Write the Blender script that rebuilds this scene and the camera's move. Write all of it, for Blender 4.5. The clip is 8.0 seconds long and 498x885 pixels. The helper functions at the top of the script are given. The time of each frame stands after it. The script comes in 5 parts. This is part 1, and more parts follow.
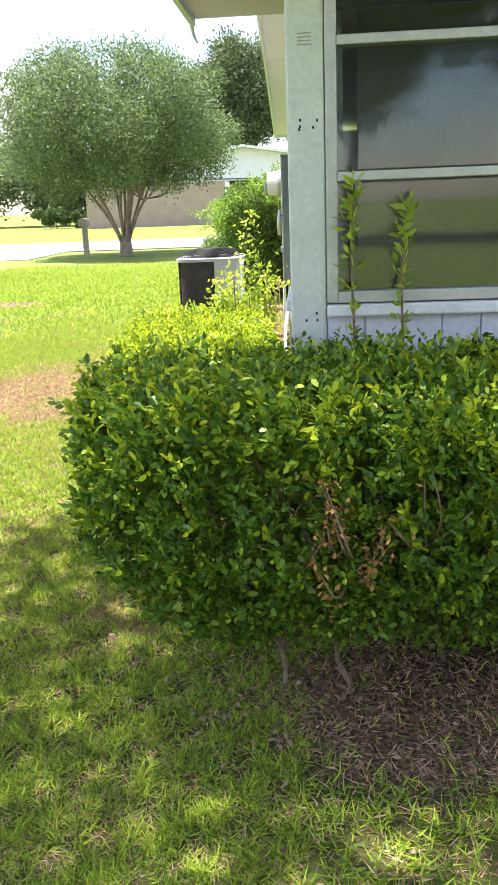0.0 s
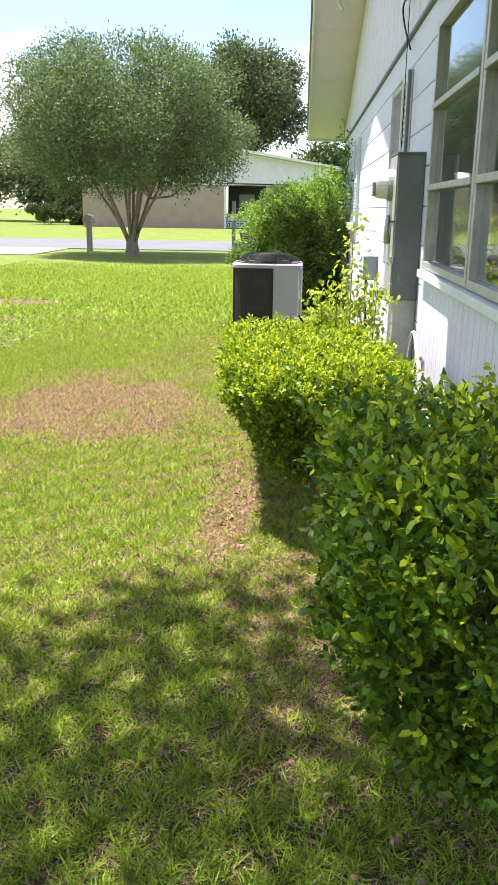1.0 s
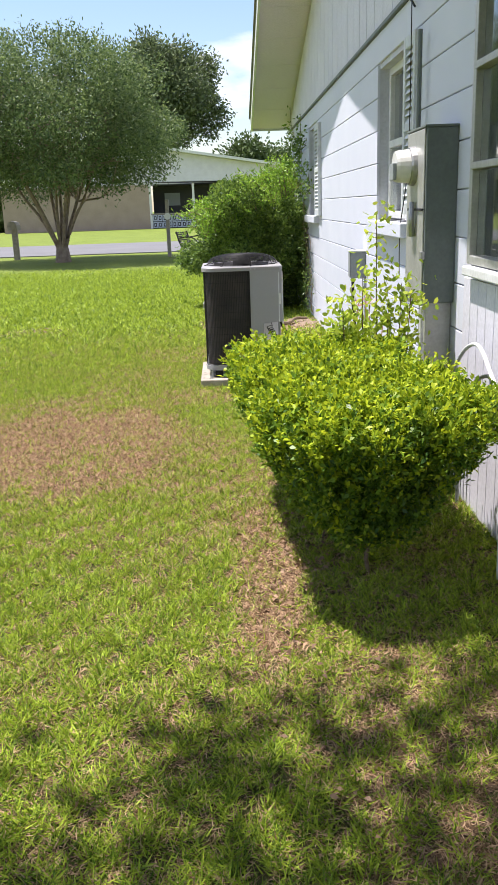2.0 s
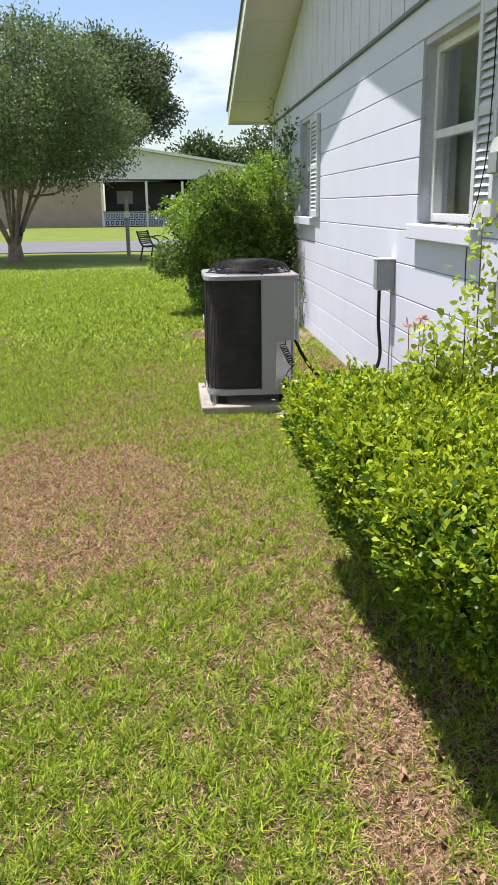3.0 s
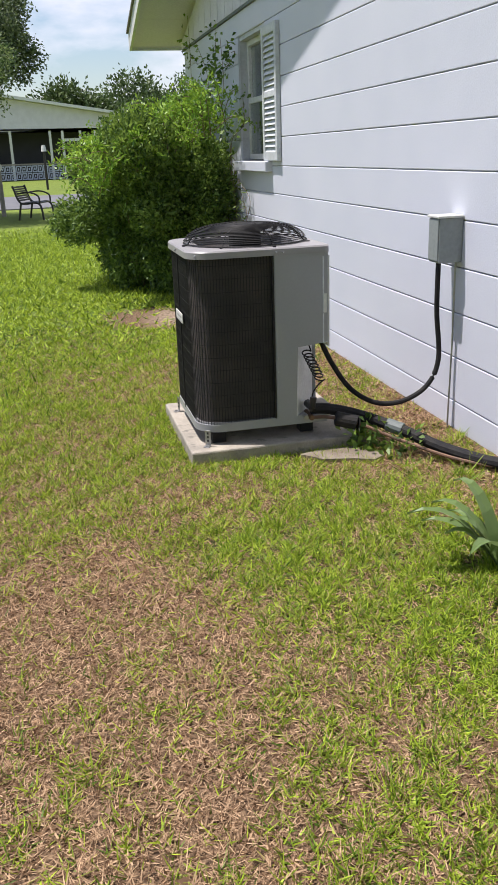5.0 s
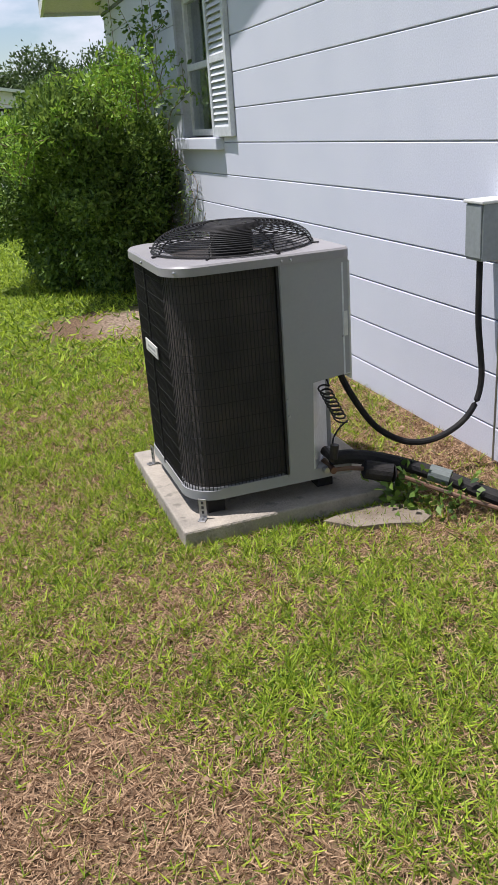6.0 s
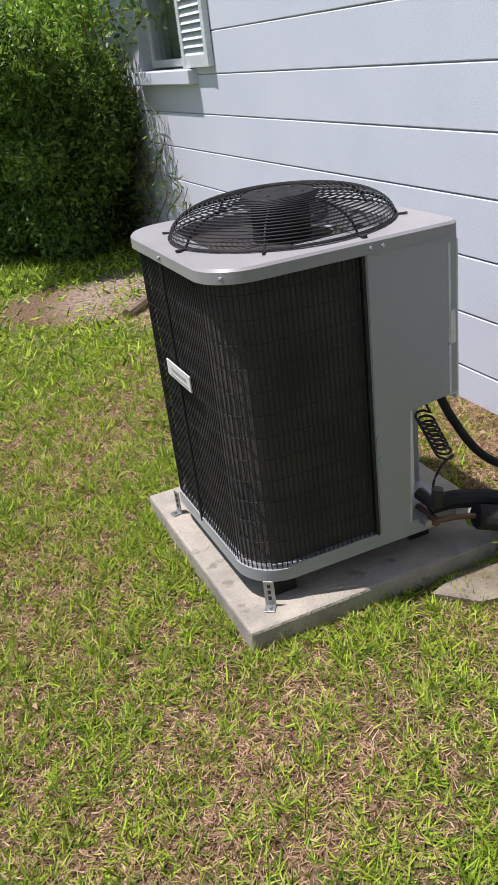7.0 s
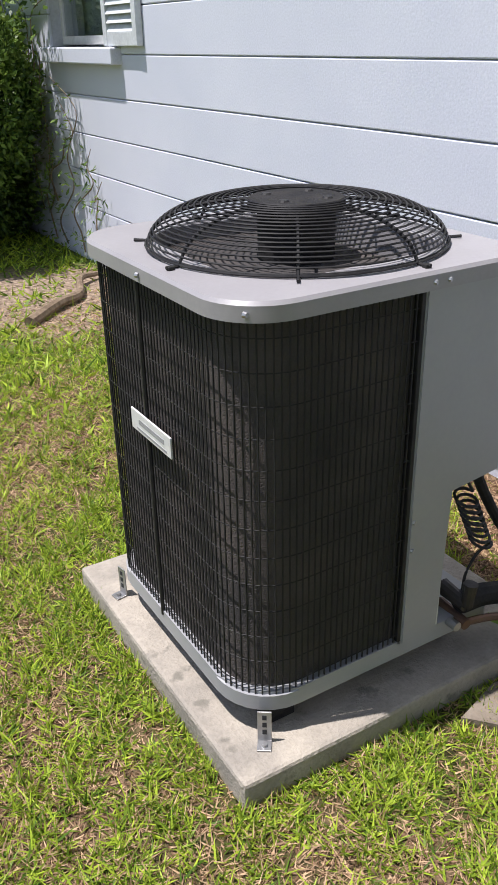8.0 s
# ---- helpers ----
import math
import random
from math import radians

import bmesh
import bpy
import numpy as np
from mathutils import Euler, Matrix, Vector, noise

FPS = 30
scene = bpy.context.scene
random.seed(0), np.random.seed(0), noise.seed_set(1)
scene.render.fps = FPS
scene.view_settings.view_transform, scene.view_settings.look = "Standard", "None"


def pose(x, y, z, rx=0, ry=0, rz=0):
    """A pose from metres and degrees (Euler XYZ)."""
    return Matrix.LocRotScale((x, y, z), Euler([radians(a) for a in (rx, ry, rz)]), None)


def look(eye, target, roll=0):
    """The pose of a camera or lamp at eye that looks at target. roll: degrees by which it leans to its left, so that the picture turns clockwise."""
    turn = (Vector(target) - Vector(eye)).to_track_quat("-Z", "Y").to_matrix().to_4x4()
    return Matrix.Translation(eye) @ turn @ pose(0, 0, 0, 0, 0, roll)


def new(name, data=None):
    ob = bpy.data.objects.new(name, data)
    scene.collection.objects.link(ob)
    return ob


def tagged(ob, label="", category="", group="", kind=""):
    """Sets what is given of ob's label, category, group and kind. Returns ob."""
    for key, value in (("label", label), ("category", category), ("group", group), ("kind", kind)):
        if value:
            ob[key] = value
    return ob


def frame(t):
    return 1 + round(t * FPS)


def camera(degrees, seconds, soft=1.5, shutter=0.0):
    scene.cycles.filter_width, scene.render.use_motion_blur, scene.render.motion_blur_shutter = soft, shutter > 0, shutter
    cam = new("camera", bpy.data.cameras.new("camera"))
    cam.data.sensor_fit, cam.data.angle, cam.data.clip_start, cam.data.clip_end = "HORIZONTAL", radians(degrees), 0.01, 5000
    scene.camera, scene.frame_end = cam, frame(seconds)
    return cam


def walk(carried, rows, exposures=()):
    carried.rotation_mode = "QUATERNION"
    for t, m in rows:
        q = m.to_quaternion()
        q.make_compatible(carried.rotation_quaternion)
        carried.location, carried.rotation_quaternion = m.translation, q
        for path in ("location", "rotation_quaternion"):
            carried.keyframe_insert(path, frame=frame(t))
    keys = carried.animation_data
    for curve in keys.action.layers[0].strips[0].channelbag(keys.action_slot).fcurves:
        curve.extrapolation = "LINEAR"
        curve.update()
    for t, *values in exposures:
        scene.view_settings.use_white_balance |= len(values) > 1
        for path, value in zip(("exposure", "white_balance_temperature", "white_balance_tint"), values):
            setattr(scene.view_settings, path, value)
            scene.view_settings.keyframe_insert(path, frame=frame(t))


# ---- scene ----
cam = camera(33.6, 8.0, soft=1.5)
PATH = [
    (0, (0.043, -0.301, 1.35), (-0.121, 1.612, 0.793), -2.3),
    (0.5, (-0.368, -0.002, 1.34), (-0.537, 1.914, 0.793), -1.8),
    (1, (-0.641, 0.316, 1.321), (-0.753, 2.237, 0.777), 0.8),
    (1.2, (-0.751, 0.449, 1.307), (-0.852, 2.371, 0.765), 1.0),
    (2.3, (-1.131, 1.428, 1.314), (-1.008, 3.345, 0.758), -2.7),
    (2.5, (-1.209, 1.612, 1.318), (-1.027, 3.525, 0.763), -2.1),
    (3, (-1.403, 2.101, 1.301), (-1.238, 4.016, 0.748), -0.7),
    (3.5, (-1.526, 2.541, 1.29), (-1.167, 4.429, 0.734), 0.2),
    (4, (-1.667, 3.065, 1.289), (-1.465, 4.971, 0.719), 1.1),
    (4.5, (-1.759, 3.548, 1.27), (-1.472, 5.415, 0.612), -0.4),
    (4.7, (-1.76, 3.736, 1.248), (-1.412, 5.592, 0.59), -0.6),
    (5.8, (-1.801, 4.741, 1.273), (-1.23, 6.52, 0.558), -5.3),
    (6, (-1.769, 4.942, 1.266), (-1.195, 6.716, 0.541), -4.3),
    (6.5, (-1.721, 5.408, 1.27), (-1.13, 7.152, 0.489), -3.8),
    (7, (-1.754, 5.811, 1.282), (-1.112, 7.493, 0.411), -7.4),
    (7.5, (-1.724, 6.143, 1.252), (-0.942, 7.759, 0.371), -3.2),
    (8, (-1.755, 6.375, 1.213), (-0.84, 7.918, 0.329), -1.3),
]
EXPOSURE = [(t, stops, 6350 if t < 5 else 6150, 17) for t, stops in ((0.0, 2.05), (0.5, 1.76), (1.0, 1.50), (1.2, 1.38), (2.5, 0.86), (3.5, 0.70), (4.5, 0.60), (6.0, 0.36), (7.0, 0.42), (8.0, 0.52))]
walk(cam, [(t, look(eye, target, roll)) for t, eye, target, roll in PATH], EXPOSURE)

# ---- world and sun ----
SUN = Vector((0.2995, -0.105, -0.948))
world = bpy.data.worlds.new("sky_world")
scene.world = world
world.use_nodes = True
wt = world.node_tree
wt.nodes.clear()
w_out = wt.nodes.new("ShaderNodeOutputWorld")
w_bg = wt.nodes.new("ShaderNodeBackground")
w_sky = wt.nodes.new("ShaderNodeTexSky")
w_sky.sky_type = "NISHITA"
w_sky.sun_disc = False
w_sky.sun_elevation = radians(71.5)
w_sky.sun_rotation = radians(289.3)
w_sky.air_density, w_sky.dust_density, w_sky.ozone_density = 1.2, 0.5, 2.2
w_co = wt.nodes.new("ShaderNodeTexCoord")
w_map = wt.nodes.new("ShaderNodeMapping")
w_map.inputs["Scale"].default_value = (1.0, 1.0, 2.6)
w_map.inputs["Location"].default_value = (0.35, 0.1, 0.3)
w_noise = wt.nodes.new("ShaderNodeTexNoise")
w_noise.inputs["Scale"].default_value = 3.2
w_noise.inputs["Detail"].default_value = 8.0
w_noise.inputs["Roughness"].default_value = 0.52
w_ramp = wt.nodes.new("ShaderNodeValToRGB")
w_ramp.color_ramp.elements[0].position = 0.49
w_ramp.color_ramp.elements[1].position = 0.60
w_mix = wt.nodes.new("ShaderNodeMix")
w_mix.data_type = "RGBA"
w_mix.inputs[7].default_value = (7.8, 8.0, 8.5, 1.0)
wt.links.new(w_co.outputs["Generated"], w_map.inputs["Vector"])
wt.links.new(w_map.outputs["Vector"], w_noise.inputs["Vector"])
wt.links.new(w_noise.outputs["Fac"], w_ramp.inputs["Fac"])
wt.links.new(w_ramp.outputs["Color"], w_mix.inputs[0])
wt.links.new(w_sky.outputs["Color"], w_mix.inputs[6])
wt.links.new(w_mix.outputs[2], w_bg.inputs["Color"])
wt.links.new(w_bg.outputs["Background"], w_out.inputs["Surface"])
w_bg.inputs["Strength"].default_value = 0.09
sun_data = bpy.data.lights.new("sun", "SUN")
sun_data.energy = 5.0
sun_data.angle = radians(0.53)
sun_data.color = (1.0, 0.95, 0.87)
sun_ob = new("sun", sun_data)
sun_ob.matrix_world = look(-SUN * 40, (0, 0, 0))
rng = np.random.default_rng(7)


# ---- materials ----
def material(name, base, rough=0.6, metal=0.0, second=None, scale=8.0, fine=60.0, bump=0.15, bump_scale=None, spec=0.5, third=None, third_at=0.62, grain=0.35):
    """A painted or raw surface: a base colour, a second one in soft patches, fine grain and relief."""
    m = bpy.data.materials.new(name)
    m.use_nodes = True
    nt = m.node_tree
    b = nt.nodes["Principled BSDF"]
    b.inputs["Roughness"].default_value = rough
    b.inputs["Metallic"].default_value = metal
    b.inputs["Specular IOR Level"].default_value = spec
    co = nt.nodes.new("ShaderNodeTexCoord")
    n1 = nt.nodes.new("ShaderNodeTexNoise")
    n1.inputs["Scale"].default_value = scale
    n1.inputs["Detail"].default_value = 5.0
    n2 = nt.nodes.new("ShaderNodeTexNoise")
    n2.inputs["Scale"].default_value = fine
    n2.inputs["Detail"].default_value = 4.0
    nt.links.new(co.outputs["Object"], n1.inputs["Vector"])
    nt.links.new(co.outputs["Object"], n2.inputs["Vector"])
    r1 = nt.nodes.new("ShaderNodeValToRGB")
    r1.color_ramp.elements[0].position, r1.color_ramp.elements[1].position = 0.35, 0.68
    second = second or tuple(c * 0.8 for c in base)
    r1.color_ramp.elements[0].color = (*base, 1)
    r1.color_ramp.elements[1].color = (*second, 1)
    nt.links.new(n1.outputs["Fac"], r1.inputs["Fac"])
    mx = nt.nodes.new("ShaderNodeMix")
    mx.data_type, mx.blend_type = "RGBA", "MULTIPLY"
    mx.inputs[0].default_value = grain
    nt.links.new(r1.outputs["Color"], mx.inputs[6])
    nt.links.new(n2.outputs["Fac"], mx.inputs[7])
    colour = mx.outputs[2]
    if third:
        r3 = nt.nodes.new("ShaderNodeValToRGB")
        r3.color_ramp.elements[0].position, r3.color_ramp.elements[1].position = third_at, third_at + 0.08
        n3 = nt.nodes.new("ShaderNodeTexNoise")
        n3.inputs["Scale"].default_value = scale * 2.3
        n3.inputs["Detail"].default_value = 7.0
        nt.links.new(co.outputs["Object"], n3.inputs["Vector"])
        nt.links.new(n3.outputs["Fac"], r3.inputs["Fac"])
        m3 = nt.nodes.new("ShaderNodeMix")
        m3.data_type = "RGBA"
        m3.inputs[7].default_value = (*third, 1)
        nt.links.new(r3.outputs["Color"], m3.inputs[0])
        nt.links.new(colour, m3.inputs[6])
        colour = m3.outputs[2]
    nt.links.new(colour, b.inputs["Base Color"])
    bp = nt.nodes.new("ShaderNodeBump")
    bp.inputs["Strength"].default_value = bump
    bp.inputs["Distance"].default_value = 0.01
    if bump_scale:
        n4 = nt.nodes.new("ShaderNodeTexNoise")
        n4.inputs["Scale"].default_value = bump_scale
        n4.inputs["Detail"].default_value = 6.0
        nt.links.new(co.outputs["Object"], n4.inputs["Vector"])
        nt.links.new(n4.outputs["Fac"], bp.inputs["Height"])
    else:
        nt.links.new(n2.outputs["Fac"], bp.inputs["Height"])
    nt.links.new(bp.outputs["Normal"], b.inputs["Normal"])
    return m


def leaf_material(name, dark, light, rough=0.4, through_light=0.3, light_two=None, spec=0.35):
    """Leaves: a colour of its own for each leaf, some light passing through."""
    m = bpy.data.materials.new(name)
    m.use_nodes = True
    nt = m.node_tree
    b = nt.nodes["Principled BSDF"]
    b.inputs["Roughness"].default_value = rough
    b.inputs["Specular IOR Level"].default_value = spec
    g = nt.nodes.new("ShaderNodeNewGeometry")
    r = nt.nodes.new("ShaderNodeValToRGB")
    r.color_ramp.elements[0].color = (*dark, 1)
    r.color_ramp.elements[1].color = (*light, 1)
    if light_two:
        e = r.color_ramp.elements.new(0.93)
        e.color = (*light, 1)
        r.color_ramp.elements[2].color = (*light_two, 1)
        r.color_ramp.elements[2].position = 0.97
    nt.links.new(g.outputs["Random Per Island"], r.inputs["Fac"])
    nt.links.new(r.outputs["Color"], b.inputs["Base Color"])
    t = nt.nodes.new("ShaderNodeBsdfTranslucent")
    hs = nt.nodes.new("ShaderNodeHueSaturation")
    hs.inputs["Hue"].default_value = 0.485
    hs.inputs["Value"].default_value = 1.35
    nt.links.new(r.outputs["Color"], hs.inputs["Color"])
    nt.links.new(hs.outputs["Color"], t.inputs["Color"])
    ms = nt.nodes.new("ShaderNodeMixShader")
    ms.inputs[0].default_value = through_light
    nt.links.new(b.outputs["BSDF"], ms.inputs[1])
    nt.links.new(t.outputs["BSDF"], ms.inputs[2])
    nt.links.new(ms.outputs["Shader"], nt.nodes["Material Output"].inputs["Surface"])
    return m


def glass_material(name, tint, rough=0.03):
    m = bpy.data.materials.new(name)
    m.use_nodes = True
    b = m.node_tree.nodes["Principled BSDF"]
    b.inputs["Base Color"].default_value = (*tint, 1)
    b.inputs["Transmission Weight"].default_value = 1.0
    b.inputs["Roughness"].default_value = rough
    b.inputs["IOR"].default_value = 1.5
    return m


PAINT = material("painted_block", (0.71, 0.735, 0.83), 0.62, second=(0.66, 0.69, 0.79), scale=2.2, fine=160, bump=0.07, bump_scale=120)
JOINT = material("joint_mortar", (0.64, 0.66, 0.72), 0.8, second=(0.50, 0.52, 0.57), scale=6, bump=0.2)
SIDING = material("painted_siding", (0.74, 0.73, 0.80), 0.6, second=(0.67, 0.66, 0.73), scale=3, bump=0.1)
# white soffit with its base pushed to lilac against green lawn bounce light
SOFFIT = material("bounce_offset_soffit", (0.84, 0.74, 0.92), 0.65, second=(0.79, 0.70, 0.87), scale=2, bump=0.08)
TRIM = material("white_trim", (0.78, 0.79, 0.78), 0.5, second=(0.70, 0.71, 0.69), scale=9, bump=0.1, third=(0.42, 0.40, 0.35), third_at=0.72)
POSTM = material("weathered_post_paint", (0.66, 0.69, 0.62), 0.6, second=(0.58, 0.62, 0.55), scale=10, bump=0.15, third=(0.35, 0.34, 0.28), third_at=0.74)
SHUT = material("shutter_paint", (0.70, 0.73, 0.75), 0.5, second=(0.60, 0.63, 0.65), scale=14, bump=0.1, third=(0.42, 0.40, 0.36), third_at=0.70)
DARKGAP = material("dark_gap", (0.03, 0.03, 0.035), 0.8)
SHINGLE = material("roof_shingle", (0.20, 0.19, 0.18), 0.9, second=(0.28, 0.26, 0.24), scale=5, bump=0.4)
ALU = material("aged_aluminium", (0.55, 0.55, 0.52), 0.45, 0.5, second=(0.45, 0.45, 0.42), scale=12)
GREYBOX = material("grey_enamel_box", (0.29, 0.315, 0.32), 0.5, second=(0.29, 0.32, 0.32), scale=5, bump=0.06, third=(0.22, 0.23, 0.21), third_at=0.75)
# darkened to suit the cabinet's shaded near side
DARKBOX = material("meter_cabinet_paint", (0.17, 0.195, 0.188), 0.5, second=(0.145, 0.168, 0.16), scale=6, bump=0.06, spec=0.25, third=(0.24, 0.24, 0.22), third_at=0.76)
ACGREY = material("condenser_enamel", (0.325, 0.33, 0.34), 0.32, second=(0.295, 0.30, 0.31), scale=3, fine=90, bump=0.02, third=(0.30, 0.30, 0.29), third_at=0.78, grain=0.08)
ACLID = material("condenser_lid_enamel", (0.32, 0.31, 0.32), 0.42, second=(0.285, 0.275, 0.285), scale=6, fine=120, bump=0.03, third=(0.33, 0.32, 0.31), third_at=0.74, grain=0.12)
SLAB = material("dirty_slab", (0.27, 0.23, 0.18), 0.9, second=(0.16, 0.12, 0.085), scale=8, fine=90, bump=0.4)
COIL = material("coil_fins", (0.065, 0.062, 0.062), 0.75, 0.0, second=(0.115, 0.10, 0.092), scale=6, fine=300, bump=0.4, spec=0.15)
WIRE = material("black_wire_coating", (0.02, 0.02, 0.022), 0.55, second=(0.035, 0.034, 0.033), scale=30, bump=0.05, spec=0.22)
RUBBER = material("black_rubber", (0.012, 0.012, 0.014), 0.75, second=(0.03, 0.028, 0.026), scale=20, fine=120, bump=0.25, spec=0.25)
STEEL = material("galvanised_steel", (0.5, 0.5, 0.5), 0.4, 0.8, second=(0.38, 0.38, 0.38), scale=25)
COPPER = material("dull_copper", (0.22, 0.125, 0.08), 0.5, 0.6, second=(0.13, 0.09, 0.07), scale=30)
CONCRETE = material("cast_concrete", (0.47, 0.42, 0.345), 0.88, second=(0.31, 0.28, 0.235), scale=9, fine=130, bump=0.45, third=(0.18, 0.165, 0.135), third_at=0.62)
LABEL = material("white_label", (0.75, 0.75, 0.72), 0.4, second=(0.68, 0.68, 0.65), scale=30, bump=0.02)
INK = material("grey_print", (0.36, 0.36, 0.37), 0.5, bump=0.02)
WOOD = material("weathered_wood", (0.36, 0.32, 0.27), 0.8, second=(0.26, 0.23, 0.19), scale=14, bump=0.3)
BARK = material("smooth_bark", (0.19, 0.135, 0.10), 0.75, second=(0.32, 0.25, 0.19), scale=9, bump=0.3)
TWIG = material("twig_bark", (0.15, 0.105, 0.065), 0.85, second=(0.27, 0.20, 0.13), scale=30, bump=0.2)
IRON = material("black_iron", (0.02, 0.02, 0.022), 0.5, 0.3, second=(0.05, 0.04, 0.035), scale=20)
PALE_BLIND = material("pale_blind", (0.58, 0.62, 0.68), 0.8, second=(0.50, 0.54, 0.60), scale=6)
CURTAIN = material("interior_cloth", (0.30, 0.30, 0.27), 0.9, second=(0.22, 0.22, 0.20), scale=5)
INSIDE = material("dimmed_interior", (0.20, 0.20, 0.19), 0.9, second=(0.15, 0.15, 0.14), scale=2)
TAN = material("tan_brick", (0.42, 0.33, 0.26), 0.8, second=(0.36, 0.28, 0.22), scale=1.5, fine=20, bump=0.2)
ASPHALT = material("pale_asphalt", (0.16, 0.16, 0.17), 0.85, second=(0.135, 0.135, 0.142), scale=0.6, fine=25, bump=0.2)
PORCH_DARK = material("porch_dark", (0.035, 0.037, 0.04), 0.7, second=(0.05, 0.05, 0.055), scale=1.0)
LATTICE = material("blue_white_block", (0.48, 0.52, 0.62), 0.7, second=(0.55, 0.6, 0.7), scale=4)
GLASS = glass_material("window_glass", (0.82, 0.88, 0.88))

HEDGE_LEAF = leaf_material("boxwood_leaf", (0.032, 0.085, 0.012), (0.17, 0.29, 0.022), 0.42, 0.28, (0.34, 0.42, 0.05), spec=0.3)
# lighter hedge leaf: sun on the tops put into colour, with new shoots
SUNLIT_LEAF = leaf_material("sunlit_hedge_leaf", (0.10, 0.20, 0.014), (0.46, 0.55, 0.025), 0.48, 0.36, spec=0.22)
SHRUB_LEAF = leaf_material("shrub_leaf", (0.03, 0.075, 0.018), (0.20, 0.31, 0.055), 0.45, 0.34, spec=0.35)
SAPLING_LEAF = leaf_material("sapling_leaf", (0.20, 0.32, 0.03), (0.44, 0.52, 0.06), 0.4, 0.4)
TREE_LEAF = leaf_material("small_tree_leaf", (0.042, 0.085, 0.03), (0.175, 0.24, 0.085), 0.5, 0.35)
OAK_LEAF = leaf_material("oak_leaf", (0.05, 0.08, 0.035), (0.135, 0.18, 0.07), 0.55, 0.2)
FAR_LEAF = leaf_material("far_leaf", (0.05, 0.09, 0.03), (0.10, 0.15, 0.045), 0.5, 0.2)
GRASS_LEAF = leaf_material("grass_blade", (0.055, 0.125, 0.012), (0.42, 0.54, 0.047), 0.5, 0.24, spec=0.22)
DRY_LEAF = leaf_material("dry_blade", (0.12, 0.065, 0.036), (0.60, 0.42, 0.26), 0.8, 0.12, spec=0.12)
DEAD_LEAF = leaf_material("dead_hedge_leaf", (0.20, 0.09, 0.03), (0.50, 0.27, 0.09), 0.7, 0.2, spec=0.15)
LITTER = leaf_material("fallen_leaf", (0.09, 0.05, 0.028), (0.36, 0.23, 0.14), 0.6, 0.1)
FLOWER = leaf_material("faded_petal", (0.48, 0.24, 0.18), (0.62, 0.38, 0.30), 0.5, 0.3)
STRAP = leaf_material("strap_leaf", (0.11, 0.18, 0.06), (0.22, 0.30, 0.11), 0.4, 0.3)
FROND_LEAF = leaf_material("young_frond_leaf", (0.09, 0.21, 0.02), (0.29, 0.46, 0.05), 0.45, 0.35)

BARE = (-0.45, 10.5, 0.55, 0.75, 0.85)
# bare and dry places of the lawn: centre x, y, radii, strength
DRY = [(-1.95, 5.75, 0.75, 1.05, 1.0), (-1.35, 5.3, 0.6, 0.65, 0.62), (-2.2, 6.6, 0.6, 0.5, 0.6), (-1.6, 4.6, 0.8, 0.5, 0.35),
       (-0.93, 4.0, 0.14, 0.8, 0.75), (-0.9, 8.9, 0.5, 0.6, 0.55), (-0.9, 10.7, 0.5, 0.5, 0.9), (-0.2, 8.0, 0.28, 2.2, 0.75),
       (0.36, 1.72, 0.46, 0.36, 1.2), (-0.25, 2.6, 0.4, 0.4, 0.7), (-4.3, 10.2, 0.6, 0.35, 0.6), (-5.0, 12.0, 1.1, 0.5, 0.95), (-3.2, 10.6, 0.5, 0.4, 0.5),
       (-1.5, 6.9, 0.6, 0.35, 0.5), (-1.75, 7.6, 0.5, 0.8, 0.45), (-1.4, 8.7, 0.5, 0.5, 0.55), (-2.4, 4.6, 0.6, 0.7, 0.35), (-0.6, 7.05, 0.3, 0.16, 0.5), (-0.55, 2.7, 0.3, 0.8, 0.5), BARE]


def dryness(x, y):
    d = np.zeros_like(x)
    for cx, cy, rx, ry, s in DRY:
        q = ((x - cx) / rx) ** 2 + ((y - cy) / ry) ** 2
        d = np.maximum(d, s * np.clip(1.6 - 1.2 * q, 0, 1))
    return d


